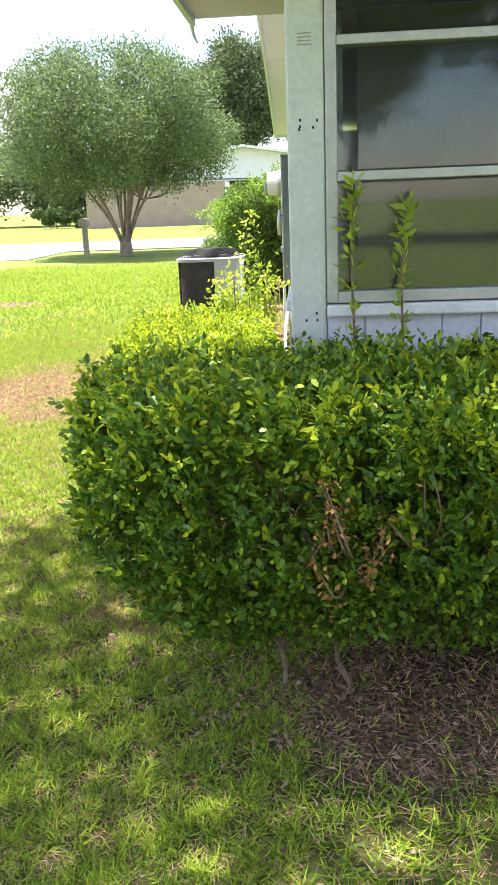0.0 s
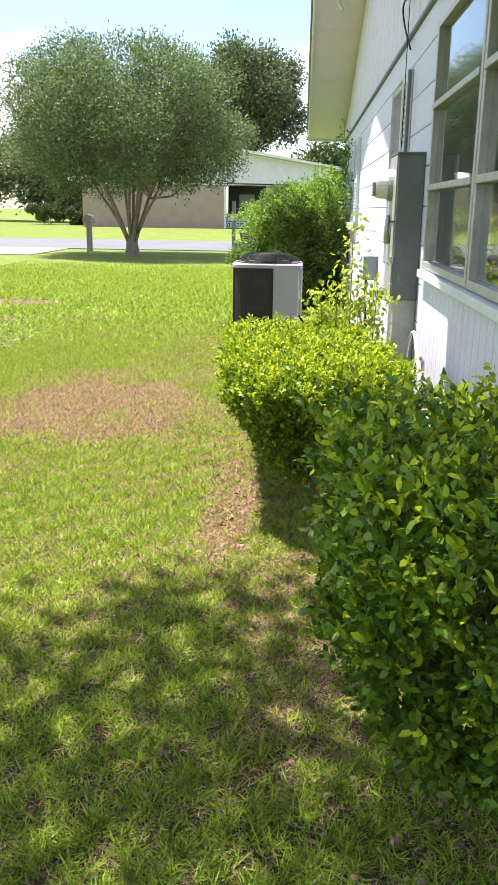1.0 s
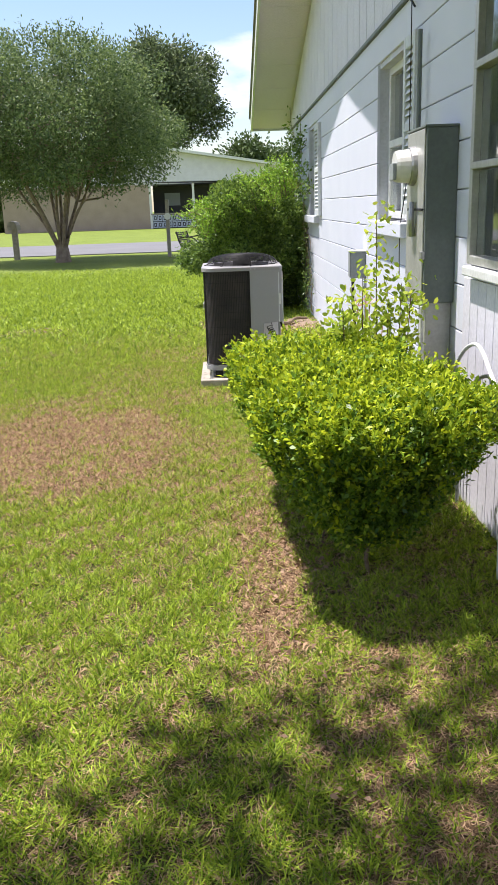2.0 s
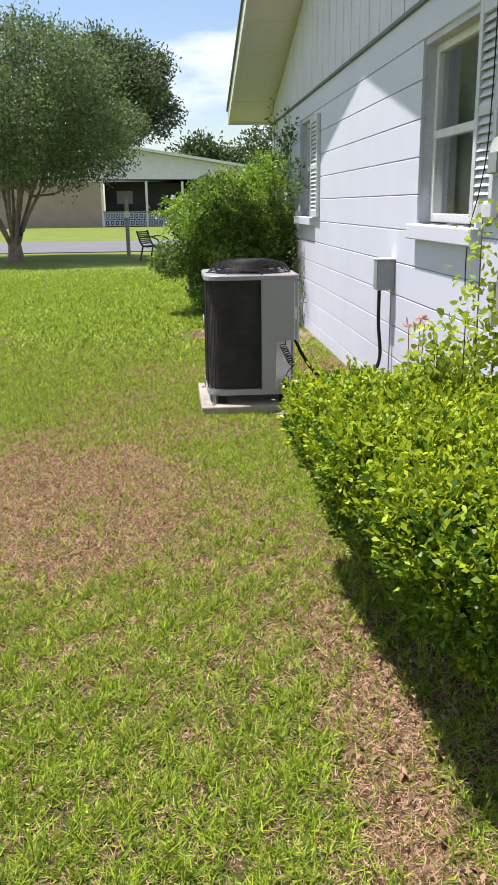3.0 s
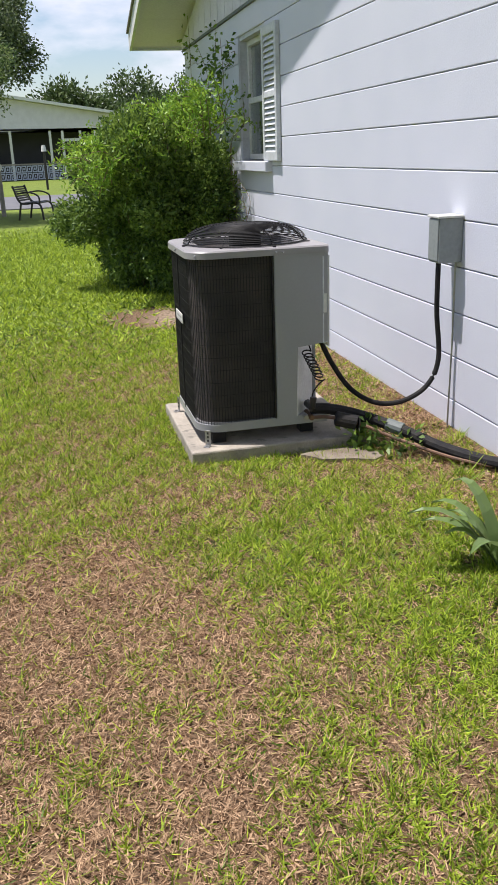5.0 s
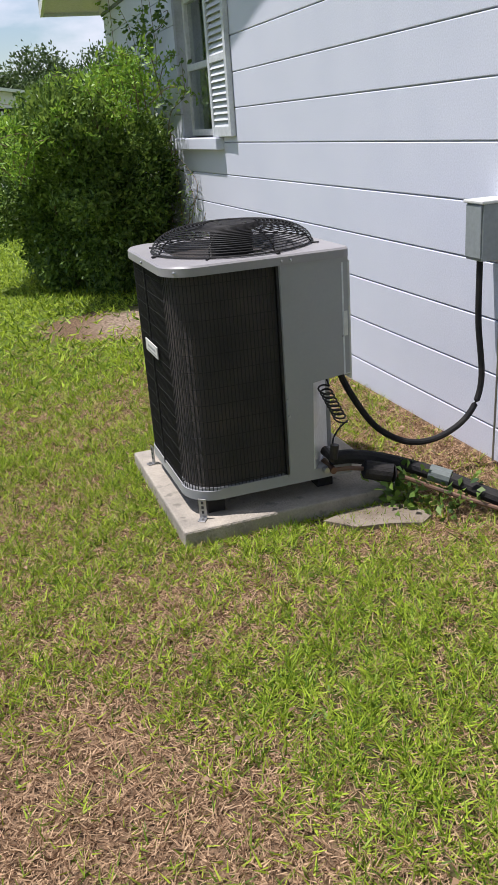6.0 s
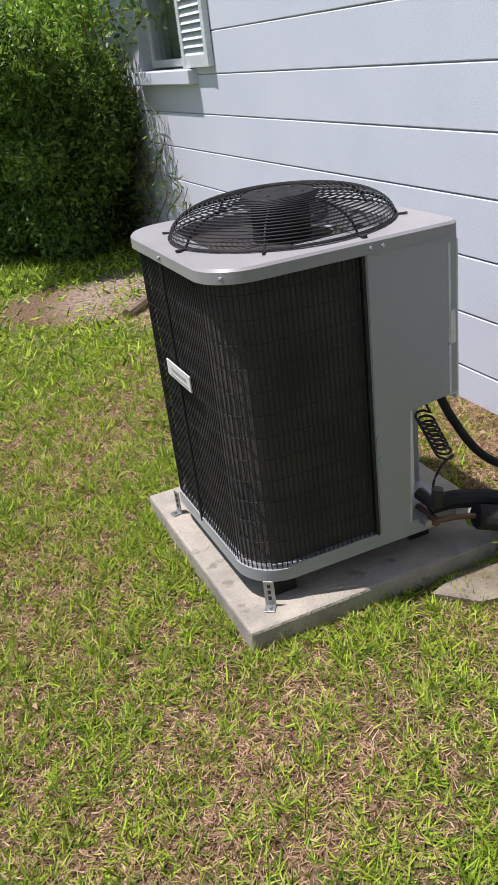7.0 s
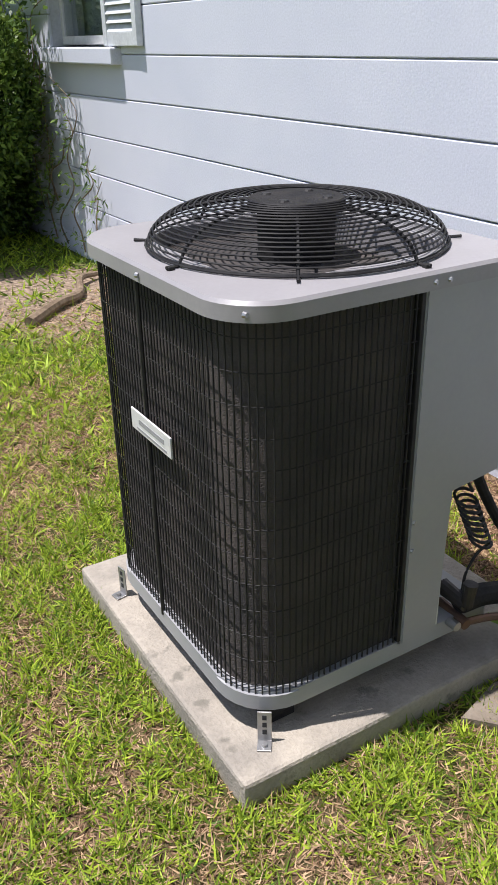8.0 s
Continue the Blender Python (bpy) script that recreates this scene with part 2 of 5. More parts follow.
def ground_material():
    m = bpy.data.materials.new("lawn_soil")
    m.use_nodes = True
    nt = m.node_tree
    b = nt.nodes["Principled BSDF"]
    b.inputs["Roughness"].default_value = 0.9
    b.inputs["Specular IOR Level"].default_value = 0.15
    co = nt.nodes.new("ShaderNodeTexCoord")

    def noise_of(scale, detail=5.0):
        n = nt.nodes.new("ShaderNodeTexNoise")
        n.inputs["Scale"].default_value = scale
        n.inputs["Detail"].default_value = detail
        nt.links.new(co.outputs["Object"], n.inputs["Vector"])
        return n

    def ramp(src, a, ca, z, cz):
        r = nt.nodes.new("ShaderNodeValToRGB")
        r.color_ramp.elements[0].position, r.color_ramp.elements[1].position = a, z
        r.color_ramp.elements[0].color, r.color_ramp.elements[1].color = (*ca, 1), (*cz, 1)
        nt.links.new(src, r.inputs["Fac"])
        return r

    def mix(fac, a, c):
        x = nt.nodes.new("ShaderNodeMix")
        x.data_type = "RGBA"
        nt.links.new(fac, x.inputs[0])
        nt.links.new(a, x.inputs[6])
        nt.links.new(c, x.inputs[7])
        return x.outputs[2]

    green = ramp(noise_of(0.9).outputs["Fac"], 0.35, (0.105, 0.15, 0.026), 0.68, (0.165, 0.215, 0.04))
    fine = ramp(noise_of(55, 3).outputs["Fac"], 0.35, (0.06, 0.07, 0.02), 0.6, (0.19, 0.25, 0.04))
    g2 = nt.nodes.new("ShaderNodeMix")
    g2.data_type = "RGBA"
    g2.inputs[0].default_value = 0.45
    nt.links.new(green.outputs["Color"], g2.inputs[6])
    nt.links.new(fine.outputs["Color"], g2.inputs[7])
    # thatch between the blades, darkened further for the shade in the gaps
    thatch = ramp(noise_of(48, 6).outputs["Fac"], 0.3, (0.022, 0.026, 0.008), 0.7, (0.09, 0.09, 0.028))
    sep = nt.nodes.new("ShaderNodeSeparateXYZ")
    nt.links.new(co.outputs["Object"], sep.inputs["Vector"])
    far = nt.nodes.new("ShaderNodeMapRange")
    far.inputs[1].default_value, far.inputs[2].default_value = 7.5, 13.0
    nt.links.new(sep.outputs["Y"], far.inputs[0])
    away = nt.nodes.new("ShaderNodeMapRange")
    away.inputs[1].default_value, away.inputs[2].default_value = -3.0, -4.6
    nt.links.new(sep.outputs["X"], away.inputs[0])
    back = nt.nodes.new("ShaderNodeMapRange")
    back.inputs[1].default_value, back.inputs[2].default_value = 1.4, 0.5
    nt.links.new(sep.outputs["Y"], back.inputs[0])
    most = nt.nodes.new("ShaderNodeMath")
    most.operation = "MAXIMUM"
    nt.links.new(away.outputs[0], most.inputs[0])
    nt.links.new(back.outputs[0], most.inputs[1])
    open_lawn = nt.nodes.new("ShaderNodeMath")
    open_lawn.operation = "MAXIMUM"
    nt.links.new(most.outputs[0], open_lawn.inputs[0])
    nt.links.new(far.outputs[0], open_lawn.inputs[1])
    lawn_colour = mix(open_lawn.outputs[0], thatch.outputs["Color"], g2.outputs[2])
    soil = ramp(noise_of(75, 8).outputs["Fac"], 0.36, (0.035, 0.022, 0.014), 0.66, (0.25, 0.165, 0.10))
    sand = ramp(noise_of(38, 8).outputs["Fac"], 0.34, (0.10, 0.072, 0.05), 0.68, (0.37, 0.285, 0.21))
    bare = nt.nodes.new("ShaderNodeMapping")
    bare.vector_type = "TEXTURE"
    bare.inputs["Location"].default_value = (BARE[0], BARE[1], 0)
    bare.inputs["Scale"].default_value = (BARE[2] * 1.3, BARE[3] * 1.3, 1)
    nt.links.new(co.outputs["Object"], bare.inputs["Vector"])
    spot = nt.nodes.new("ShaderNodeTexGradient")
    spot.gradient_type = "SPHERICAL"
    nt.links.new(bare.outputs["Vector"], spot.inputs["Vector"])
    soil_colour = mix(ramp(spot.outputs["Fac"], 0.05, (0, 0, 0), 0.4, (1, 1, 1)).outputs["Color"], soil.outputs["Color"], sand.outputs["Color"])
    total = None
    for cx, cy, rx, ry, s in DRY:
        mp = nt.nodes.new("ShaderNodeMapping")
        mp.vector_type = "TEXTURE"
        mp.inputs["Location"].default_value = (cx, cy, 0)
        mp.inputs["Scale"].default_value = (rx * 1.25, ry * 1.25, 1)
        nt.links.new(co.outputs["Object"], mp.inputs["Vector"])
        gr = nt.nodes.new("ShaderNodeTexGradient")
        gr.gradient_type = "SPHERICAL"
        nt.links.new(mp.outputs["Vector"], gr.inputs["Vector"])
        mu = nt.nodes.new("ShaderNodeMath")
        mu.operation = "MULTIPLY"
        mu.inputs[1].default_value = s * 1.6
        nt.links.new(gr.outputs["Fac"], mu.inputs[0])
        if total is None:
            total = mu.outputs[0]
        else:
            mm = nt.nodes.new("ShaderNodeMath")
            mm.operation = "MAXIMUM"
            nt.links.new(total, mm.inputs[0])
            nt.links.new(mu.outputs[0], mm.inputs[1])
            total = mm.outputs[0]
    ad = nt.nodes.new("ShaderNodeMath")
    ad.operation = "ADD"
    nt.links.new(total, ad.inputs[0])
    nt.links.new(noise_of(5.0, 6).outputs["Fac"], ad.inputs[1])
    fac = ramp(ad.outputs[0], 0.62, (0, 0, 0), 1.0, (1, 1, 1))
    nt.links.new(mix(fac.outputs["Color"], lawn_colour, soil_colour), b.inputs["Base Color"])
    bp = nt.nodes.new("ShaderNodeBump")
    bp.inputs["Strength"].default_value = 0.6
    bp.inputs["Distance"].default_value = 0.02
    nt.links.new(noise_of(70, 6).outputs["Fac"], bp.inputs["Height"])
    nt.links.new(bp.outputs["Normal"], b.inputs["Normal"])
    return m


GROUND = ground_material()


# ---- building helpers ----
def mesh_of(bm, name):
    bmesh.ops.recalc_face_normals(bm, faces=bm.faces)
    me = bpy.data.meshes.new(name)
    bm.to_mesh(me)
    bm.free()
    return me


def thing(name, at, label, category, group="", kind=""):
    e = new(name)
    e.location = at
    e.empty_display_size = 0.1
    return tagged(e, label, category, group, kind)


def hang(ob, parent):
    ob.parent = parent
    ob.matrix_parent_inverse = Matrix.Translation(-Vector(parent.location))
    return ob


def part(name, bm, mat, parent, label="", smooth=False):
    me = mesh_of(bm, name) if isinstance(bm, bmesh.types.BMesh) else bm
    if not me.materials:
        me.materials.append(mat)
    ob = new(name, me)
    if smooth:
        me.polygons.foreach_set("use_smooth", [True] * len(me.polygons))
        me.set_sharp_from_angle(angle=radians(24))
    if parent:
        hang(ob, parent)
    return tagged(ob, label)


def box(bm, x0, x1, y0, y1, z0, z1, bevel=0.0):
    vs = [bm.verts.new((x, y, z)) for x in (x0, x1) for y in (y0, y1) for z in (z0, z1)]
    fs = [bm.faces.new([vs[i] for i in f]) for f in ((0, 1, 3, 2), (4, 6, 7, 5), (0, 4, 5, 1), (2, 3, 7, 6), (0, 2, 6, 4), (1, 5, 7, 3))]
    if bevel:
        es = {e for f in fs for e in f.edges}
        bmesh.ops.bevel(bm, geom=list(es), offset=bevel, segments=2, affect="EDGES", profile=0.5)
    return bm


def boxes(*rows, bevel=0.0):
    bm = bmesh.new()
    for r in rows:
        box(bm, *r, bevel=bevel)
    return bm


def smooth_path(pts, n=6):
    """Catmull-Rom through the points."""
    p = [Vector(q) for q in pts]
    p = [2 * p[0] - p[1]] + p + [2 * p[-1] - p[-2]]
    out = []
    for i in range(1, len(p) - 2):
        for k in range(n):
            t = k / n
            out.append(0.5 * ((2 * p[i]) + (p[i + 1] - p[i - 1]) * t + (2 * p[i - 1] - 5 * p[i] + 4 * p[i + 1] - p[i + 2]) * t * t + (3 * p[i] - p[i - 1] - 3 * p[i + 1] + p[i + 2]) * t ** 3))
    return out + [p[-2]]


def tube(bm, pts, r0, r1=None, seg=6, closed=False):
    r1 = r0 if r1 is None else r1
    pts = [Vector(p) for p in pts]
    n = len(pts)
    rings = []
    for i, p in enumerate(pts):
        if closed:
            d = pts[(i + 1) % n] - pts[i - 1]
        else:
            d = pts[min(i + 1, n - 1)] - pts[max(i - 1, 0)]
        d.normalize()
        up = Vector((0, 0, 1)) if abs(d.z) < 0.9 else Vector((1, 0, 0))
        a = d.cross(up).normalized()
        b = a.cross(d)
        r = r0 + (r1 - r0) * i / max(n - 1, 1)
        rings.append([bm.verts.new(p + r * (math.cos(k * math.tau / seg) * a + math.sin(k * math.tau / seg) * b)) for k in range(seg)])
    pairs = list(zip(rings, rings[1:])) + ([(rings[-1], rings[0])] if closed else [])
    for a, b in pairs:
        for k in range(seg):
            bm.faces.new((a[k], a[(k + 1) % seg], b[(k + 1) % seg], b[k]))
    if not closed:
        bm.faces.new(rings[0])
        bm.faces.new(rings[-1])
    return bm


def ring(c, r, n=40):
    return [(c[0] + r * math.cos(k * math.tau / n), c[1] + r * math.sin(k * math.tau / n), c[2]) for k in range(n)]


def prism(bm, outline, z0, z1):
    """A flat outline in x, y raised from z0 to z1."""
    lo = [bm.verts.new((x, y, z0)) for x, y in outline]
    hi = [bm.verts.new((x, y, z1)) for x, y in outline]
    bm.faces.new(lo[::-1])
    bm.faces.new(hi)
    n = len(lo)
    for i in range(n):
        bm.faces.new((lo[i], lo[(i + 1) % n], hi[(i + 1) % n], hi[i]))
    return bm


def round_rect(x0, x1, y0, y1, radii, n=7):
    """Corners in the order (x0,y0), (x1,y0), (x1,y1), (x0,y1)."""
    out = []
    for (cx, cy, sx, sy, a0), r in zip(((x0, y0, 1, 1, 180), (x1, y0, -1, 1, 270), (x1, y1, -1, -1, 0), (x0, y1, 1, -1, 90)), radii):
        for k in range(n + 1):
            a = radians(a0 + 90 * k / n)
            out.append((cx + sx * r + r * math.cos(a), cy + sy * r + r * math.sin(a)))
    return out


def leaf_mesh(name, at, along, length, width, fold=0.25, flat=0.0, oval=False, blade=False):
    """Many small leaves in one mesh: each a folded diamond or oval at a place, pointing along a way."""
    at, along = np.asarray(at, float), np.asarray(along, float)
    n = len(at)
    along /= np.linalg.norm(along, axis=1, keepdims=True) + 1e-9
    r = rng.normal(size=(n, 3)) * (1.0 if not flat else 0.45) + np.array([0, 0, flat])
    side = np.cross(along, r)
    side /= np.linalg.norm(side, axis=1, keepdims=True) + 1e-9
    face = np.cross(side, along)
    L = np.asarray(length * rng.uniform(0.7, 1.25, n))[:, None]
    W = (width * rng.uniform(0.75, 1.2, n))[:, None]
    if blade:
        spots = ((0.0, 0.6), (1.0, 0.0), (0.0, -0.6))
    elif oval:
        spots = ((0.0, 0.0), (0.28, 0.42), (0.70, 0.46), (1.0, 0.0), (0.70, -0.46), (0.28, -0.42))
    else:
        spots = ((0.0, 0.0), (0.58, 0.5), (1.0, 0.0), (0.58, -0.5))
    m = len(spots)
    v = np.empty((n, m, 3))
    for k, (a, b) in enumerate(spots):
        v[:, k] = at + along * L * a + side * W * b + face * W * (fold if b else 0.0)
    me = bpy.data.meshes.new(name)
    me.vertices.add(m * n)
    me.vertices.foreach_set("co", v.ravel())
    me.loops.add(m * n)
    me.loops.foreach_set("vertex_index", np.arange(m * n, dtype=np.int32))
    me.polygons.add(n)
    me.polygons.foreach_set("loop_start", np.arange(0, m * n, m, dtype=np.int32))
    me.update(calc_edges=True)
    return me


# ---- ground ----
bm = bmesh.new()
bmesh.ops.create_grid(bm, x_segments=40, y_segments=40, size=400)
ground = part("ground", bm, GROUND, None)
tagged(ground, "green lawn with dry brown patches and bare soil", "lawn", kind="structure")
road = part("road", boxes((-300, 300, 27.5, 35.5, -0.05, 0.03), bevel=0.01), ASPHALT, None)
tagged(road, "pale grey asphalt street across the lawn", "road", kind="structure")
drive = part("pavement", boxes((-15.5, -8.2, 23.6, 27.5, -0.05, 0.028), bevel=0.008), CONCRETE, None)
tagged(drive, "pale concrete driveway apron by the street", "driveway", kind="structure")

# ---- the house ----
RIDGE_Y, EAVE_Y, EAVE_Z, SLOPE = 8.65, 14.35, 2.41, 0.29
RIDGE_Z = EAVE_Z + SLOPE * (EAVE_Y - RIDGE_Y)
NEAR_Y = 2 * RIDGE_Y - EAVE_Y
WALL_0, WALL_1 = 4.76, 14.1
TRIM_Z = 2.345
COURSE, JOINT_0 = 0.2032, 1.145 - 5 * 0.2032
WIN_1 = (5.98, 6.93, 1.188, 2.13)
WIN_2 = (10.60, 11.47, 1.178, 2.13)

wall_side = part("wall_west", boxes(
    (0.016, 0.22, WALL_0, WIN_1[0], -0.05, TRIM_Z), (0.016, 0.22, WIN_1[1], WIN_2[0], -0.05, TRIM_Z), (0.016, 0.22, WIN_2[1], WALL_1, -0.05, TRIM_Z),
    (0.016, 0.22, WIN_1[0], WIN_1[1], -0.05, WIN_1[2]), (0.016, 0.22, WIN_1[0], WIN_1[1], WIN_1[3], TRIM_Z),
    (0.016, 0.22, WIN_2[0], WIN_2[1], -0.05, WIN_2[2]), (0.016, 0.22, WIN_2[0], WIN_2[1], WIN_2[3], TRIM_Z)), JOINT, None)
tagged(wall_side, "white painted concrete block side wall", "wall", kind="structure")
wall_north = part("wall_north", boxes((0.23, 9.0, WALL_1 - 0.2, WALL_1, -0.05, EAVE_Z)), PAINT, None)
tagged(wall_north, "white painted house end wall", "wall", kind="structure")
wall_east = part("wall_east", boxes((8.8, 9.0, 2.32, WALL_1 - 0.21, -0.05, EAVE_Z)), PAINT, None)
tagged(wall_east, "white painted back wall of the house", "wall", kind="structure")

# gable above the blocks: upright boards on a backing greyed for groove shade
bm = bmesh.new()
lo, hi = TRIM_Z + 0.02, []
ys = [WALL_0 - 1.7, RIDGE_Y, WALL_1 + 0.1]
zs = [EAVE_Z + SLOPE * (ys[0] - NEAR_Y) - 0.02, RIDGE_Z - 0.02, EAVE_Z + SLOPE * (EAVE_Y - ys[2]) - 0.02]
for x in (0.006, 0.1):
    hi.append([bm.verts.new((x, y, z)) for y, z in ((ys[0], lo), (ys[2], lo), (ys[2], zs[2]), (ys[1], zs[1]), (ys[0], zs[0]))])
bm.faces.new(hi[0])
bm.faces.new(hi[1][::-1])
for i in range(5):
    bm.faces.new((hi[0][i], hi[0][(i + 1) % 5], hi[1][(i + 1) % 5], hi[1][i]))
gable = part("gable_wall", bm, GREYBOX, None)
tagged(gable, "white grooved board gable siding", "wall", kind="structure")
y = ys[0] + 0.01
while y < ys[2] - 0.02:
    a, b = y, min(y + 0.292, ys[2] - 0.01)
    bm = bmesh.new()
    front = [bm.verts.new((-0.012, q, z)) for q, z in ((a, lo + 0.004), (b, lo + 0.004), (b, RIDGE_Z - SLOPE * abs(b - RIDGE_Y) - 0.03), (a, RIDGE_Z - SLOPE * abs(a - RIDGE_Y) - 0.03))]
    rear = [bm.verts.new((0.008, v.co.y, v.co.z)) for v in front]
    bm.faces.new(front)
    bm.faces.new(rear[::-1])
    for k in range(4):
        bm.faces.new((front[k], front[(k + 1) % 4], rear[(k + 1) % 4], rear[k]))
    part("board", bm, SIDING, gable)
    y += 0.304
# dark strip along the top of the blocks
trim = part("trim", boxes((-0.022, 0.012, WALL_0 - 1.9, WALL_1, TRIM_Z - 0.004, TRIM_Z + 0.016)), DARKBOX, None)
tagged(trim, "thin dark strip between blocks and siding", "trim", kind="structure")


# roof: two sloping slabs with soffit, fascia and shingles
def slope_slab(bm, x0, x1, ya, za, yb, zb, low, high):
    vs = [bm.verts.new((x, y, z + d)) for x in (x0, x1) for (y, z) in ((ya, za), (yb, zb)) for d in (low, high)]
    for f in ((0, 1, 3, 2), (4, 6, 7, 5), (0, 4, 5, 1), (2, 3, 7, 6), (0, 2, 6, 4), (1, 5, 7, 3)):
        bm.faces.new([vs[i] for i in f])
    return bm


roof = thing("roof", (4, RIDGE_Y, RIDGE_Z), "low gable roof with white soffit and fascia", "roof", kind="structure")
for name, far in (("far", EAVE_Y), ("near", NEAR_Y)):
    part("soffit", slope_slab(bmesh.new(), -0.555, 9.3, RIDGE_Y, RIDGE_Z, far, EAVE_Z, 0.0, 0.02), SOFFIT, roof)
    part("fascia", slope_slab(bmesh.new(), -0.585, -0.556, RIDGE_Y, RIDGE_Z, far, EAVE_Z, -0.03, 0.14), TRIM, roof, "white painted rake board")
    part("shingle_layer", slope_slab(bmesh.new(), -0.61, 9.3, RIDGE_Y, RIDGE_Z, far, EAVE_Z, 0.142, 0.165), SHINGLE, roof, "grey asphalt shingles")
    s = 1 if far > RIDGE_Y else -1
    part("eave_board", boxes((-0.585, 9.3, min(far, far + s * 0.025), max(far, far + s * 0.025), EAVE_Z - 0.03, EAVE_Z + 0.14)), TRIM, roof)
for k in range(9):
    yy = RIDGE_Y + 0.66 * (k + 0.6)
    zz = RIDGE_Z - SLOPE * (yy - RIDGE_Y)
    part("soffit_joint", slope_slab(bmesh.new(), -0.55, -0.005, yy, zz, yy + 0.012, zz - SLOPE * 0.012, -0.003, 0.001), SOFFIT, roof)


# block courses, cut round the openings
def course_spans(z0, z1):
    spans = [(WALL_0, WALL_1)]
    for a, b, lo_, hi_ in (WIN_1, WIN_2):
        if z0 < hi_ - 0.03 and z1 > lo_ + 0.03:
            spans = [s for p, q in spans for s in ((p, min(q, a)), (max(p, b), q)) if s[1] - s[0] > 0.02]
    return spans


def block_mesh(a, b, z0, z1):
    g, e = 0.0022, 0.0035
    bm = bmesh.new()
    prof = [(0.018, z0 + g), (e, z0 + g), (0.0, z0 + g + e), (0.0, z1 - g - e), (e, z1 - g), (0.018, z1 - g)]
    l = [bm.verts.new((x, a, z)) for x, z in prof]
    r = [bm.verts.new((x, b, z)) for x, z in prof]
    for i in range(5):
        bm.faces.new((l[i], l[i + 1], r[i + 1], r[i]))
    bm.faces.new(l)
    bm.faces.new(r[::-1])
    return bm


def block_wall():
    z, row = JOINT_0 - COURSE, 0
    while z < TRIM_Z - 0.02:
        z1 = min(z + COURSE, TRIM_Z - 0.002)
        for a, b in course_spans(z, z1):
            k = a
            first = 0.4064 if row % 2 else 0.2032
            while k < b - 0.01:
                nxt = min(k + first, b)
                part("block", block_mesh(k, nxt, z, z1), PAINT, wall_side)
                first, k = 0.4064, nxt
        z, row = z + COURSE, row + 1


# ---- windows of the side wall ----
def sash_window(name, y0, y1, z0, z1, x, label, blind=None):
    w = thing(name, (x, (y0 + y1) / 2, z0), label, "window", kind="structure")
    f = 0.045
    part("window_frame", boxes((x, x + 0.06, y0, y0 + f, z0, z1), (x, x + 0.06, y1 - f, y1, z0, z1), (x, x + 0.06, y0 + f, y1 - f, z0, z0 + f), (x, x + 0.06, y0 + f, y1 - f, z1 - f, z1), bevel=0.004), TRIM, w)
    mid = (z0 + z1) / 2
    part("meeting_rail", boxes((x - 0.006, x + 0.05, y0 + f, y1 - f, mid - 0.022, mid + 0.022), bevel=0.004), TRIM, w)
    for a, b, dx in ((z0 + f, mid - 0.022, 0.012), (mid + 0.022, z1 - f, 0.03)):
        p = part("pane", boxes((x + dx, x + dx + 0.004, y0 + f, y1 - f, a, b)), GLASS, w)
        p.visible_shadow = False
    part("blind", boxes((x + 0.16, x + 0.17, y0 - 0.05, y1 + 0.05, z0 - 0.02, z1 + 0.05)), blind or CURTAIN, w, "plain inner blind")
    return w


sash_window("window_1", WIN_1[0], WIN_1[1], WIN_1[2] + 0.01, WIN_1[3], 0.075, "white sash window set deep in the block wall")
sash_window("window_2", WIN_2[0], WIN_2[1], WIN_2[2] + 0.01, WIN_2[3], 0.075, "white sash window behind climbing vine", PALE_BLIND)
for y0, y1, z0, z1 in ((WIN_1[0] - 0.11, WIN_1[1] + 0.02, 1.105, 1.188), (WIN_2[0] - 0.14, WIN_2[1] + 0.05, 1.10, 1.178)):
    s = part("window_sill", boxes((-0.058, 0.075, y0, y1, z0, z1), bevel=0.007), PAINT, None)
    tagged(s, "thick white painted masonry window sill", "window sill", kind="structure")


def shutter(y0, y1, z0, z1, label):
    s = thing("shutter", (-0.02, (y0 + y1) / 2, z0), label, "shutter", "shutters beside the windows")
    f = 0.045
    part("stile", boxes((-0.036, -0.002, y0, y0 + f, z0, z1), bevel=0.003), SHUT, s)
    part("stile", boxes((-0.036, -0.002, y1 - f, y1, z0, z1), bevel=0.003), SHUT, s)
    mid = (z0 + z1) / 2
    for a, b in ((z0, z0 + 0.06), (z1 - 0.06, z1), (mid - 0.02, mid + 0.02)):
        part("rail", boxes((-0.034, -0.004, y0 + f, y1 - f, a, b), bevel=0.003), SHUT, s)
    part("backing", boxes((-0.008, -0.003, y0 + f, y1 - f, z0 + 0.06, z1 - 0.06)), SHUT, s)
    me = None
    for a, b in ((z0 + 0.06, mid - 0.02), (mid + 0.02, z1 - 0.06)):
        n = int((b - a) / 0.036)
        for k in range(n):
            z = a + (k + 0.5) * (b - a) / n
            if me is None:
                bm = bmesh.new()
                vs = [bm.verts.new((x, yy, zz)) for yy in (y0 + f, y1 - f) for x, zz in ((-0.034, -0.019), (-0.030, -0.020), (-0.010, 0.012), (-0.014, 0.014))]
                for i in range(4):
                    bm.faces.new((vs[i], vs[(i + 1) % 4], vs[4 + (i + 1) % 4], vs[4 + i]))
                me = mesh_of(bm, "slat")
            o = part("slat", me, SHUT, s)
            o.location = (0, 0, z)
    return s


shutter(5.69, 5.965, 1.235, 2.14, "white louvred shutter with peeling paint beside the window")
shutter(10.19, 10.585, 1.182, 2.115, "white louvred shutter beside the vine-covered window")

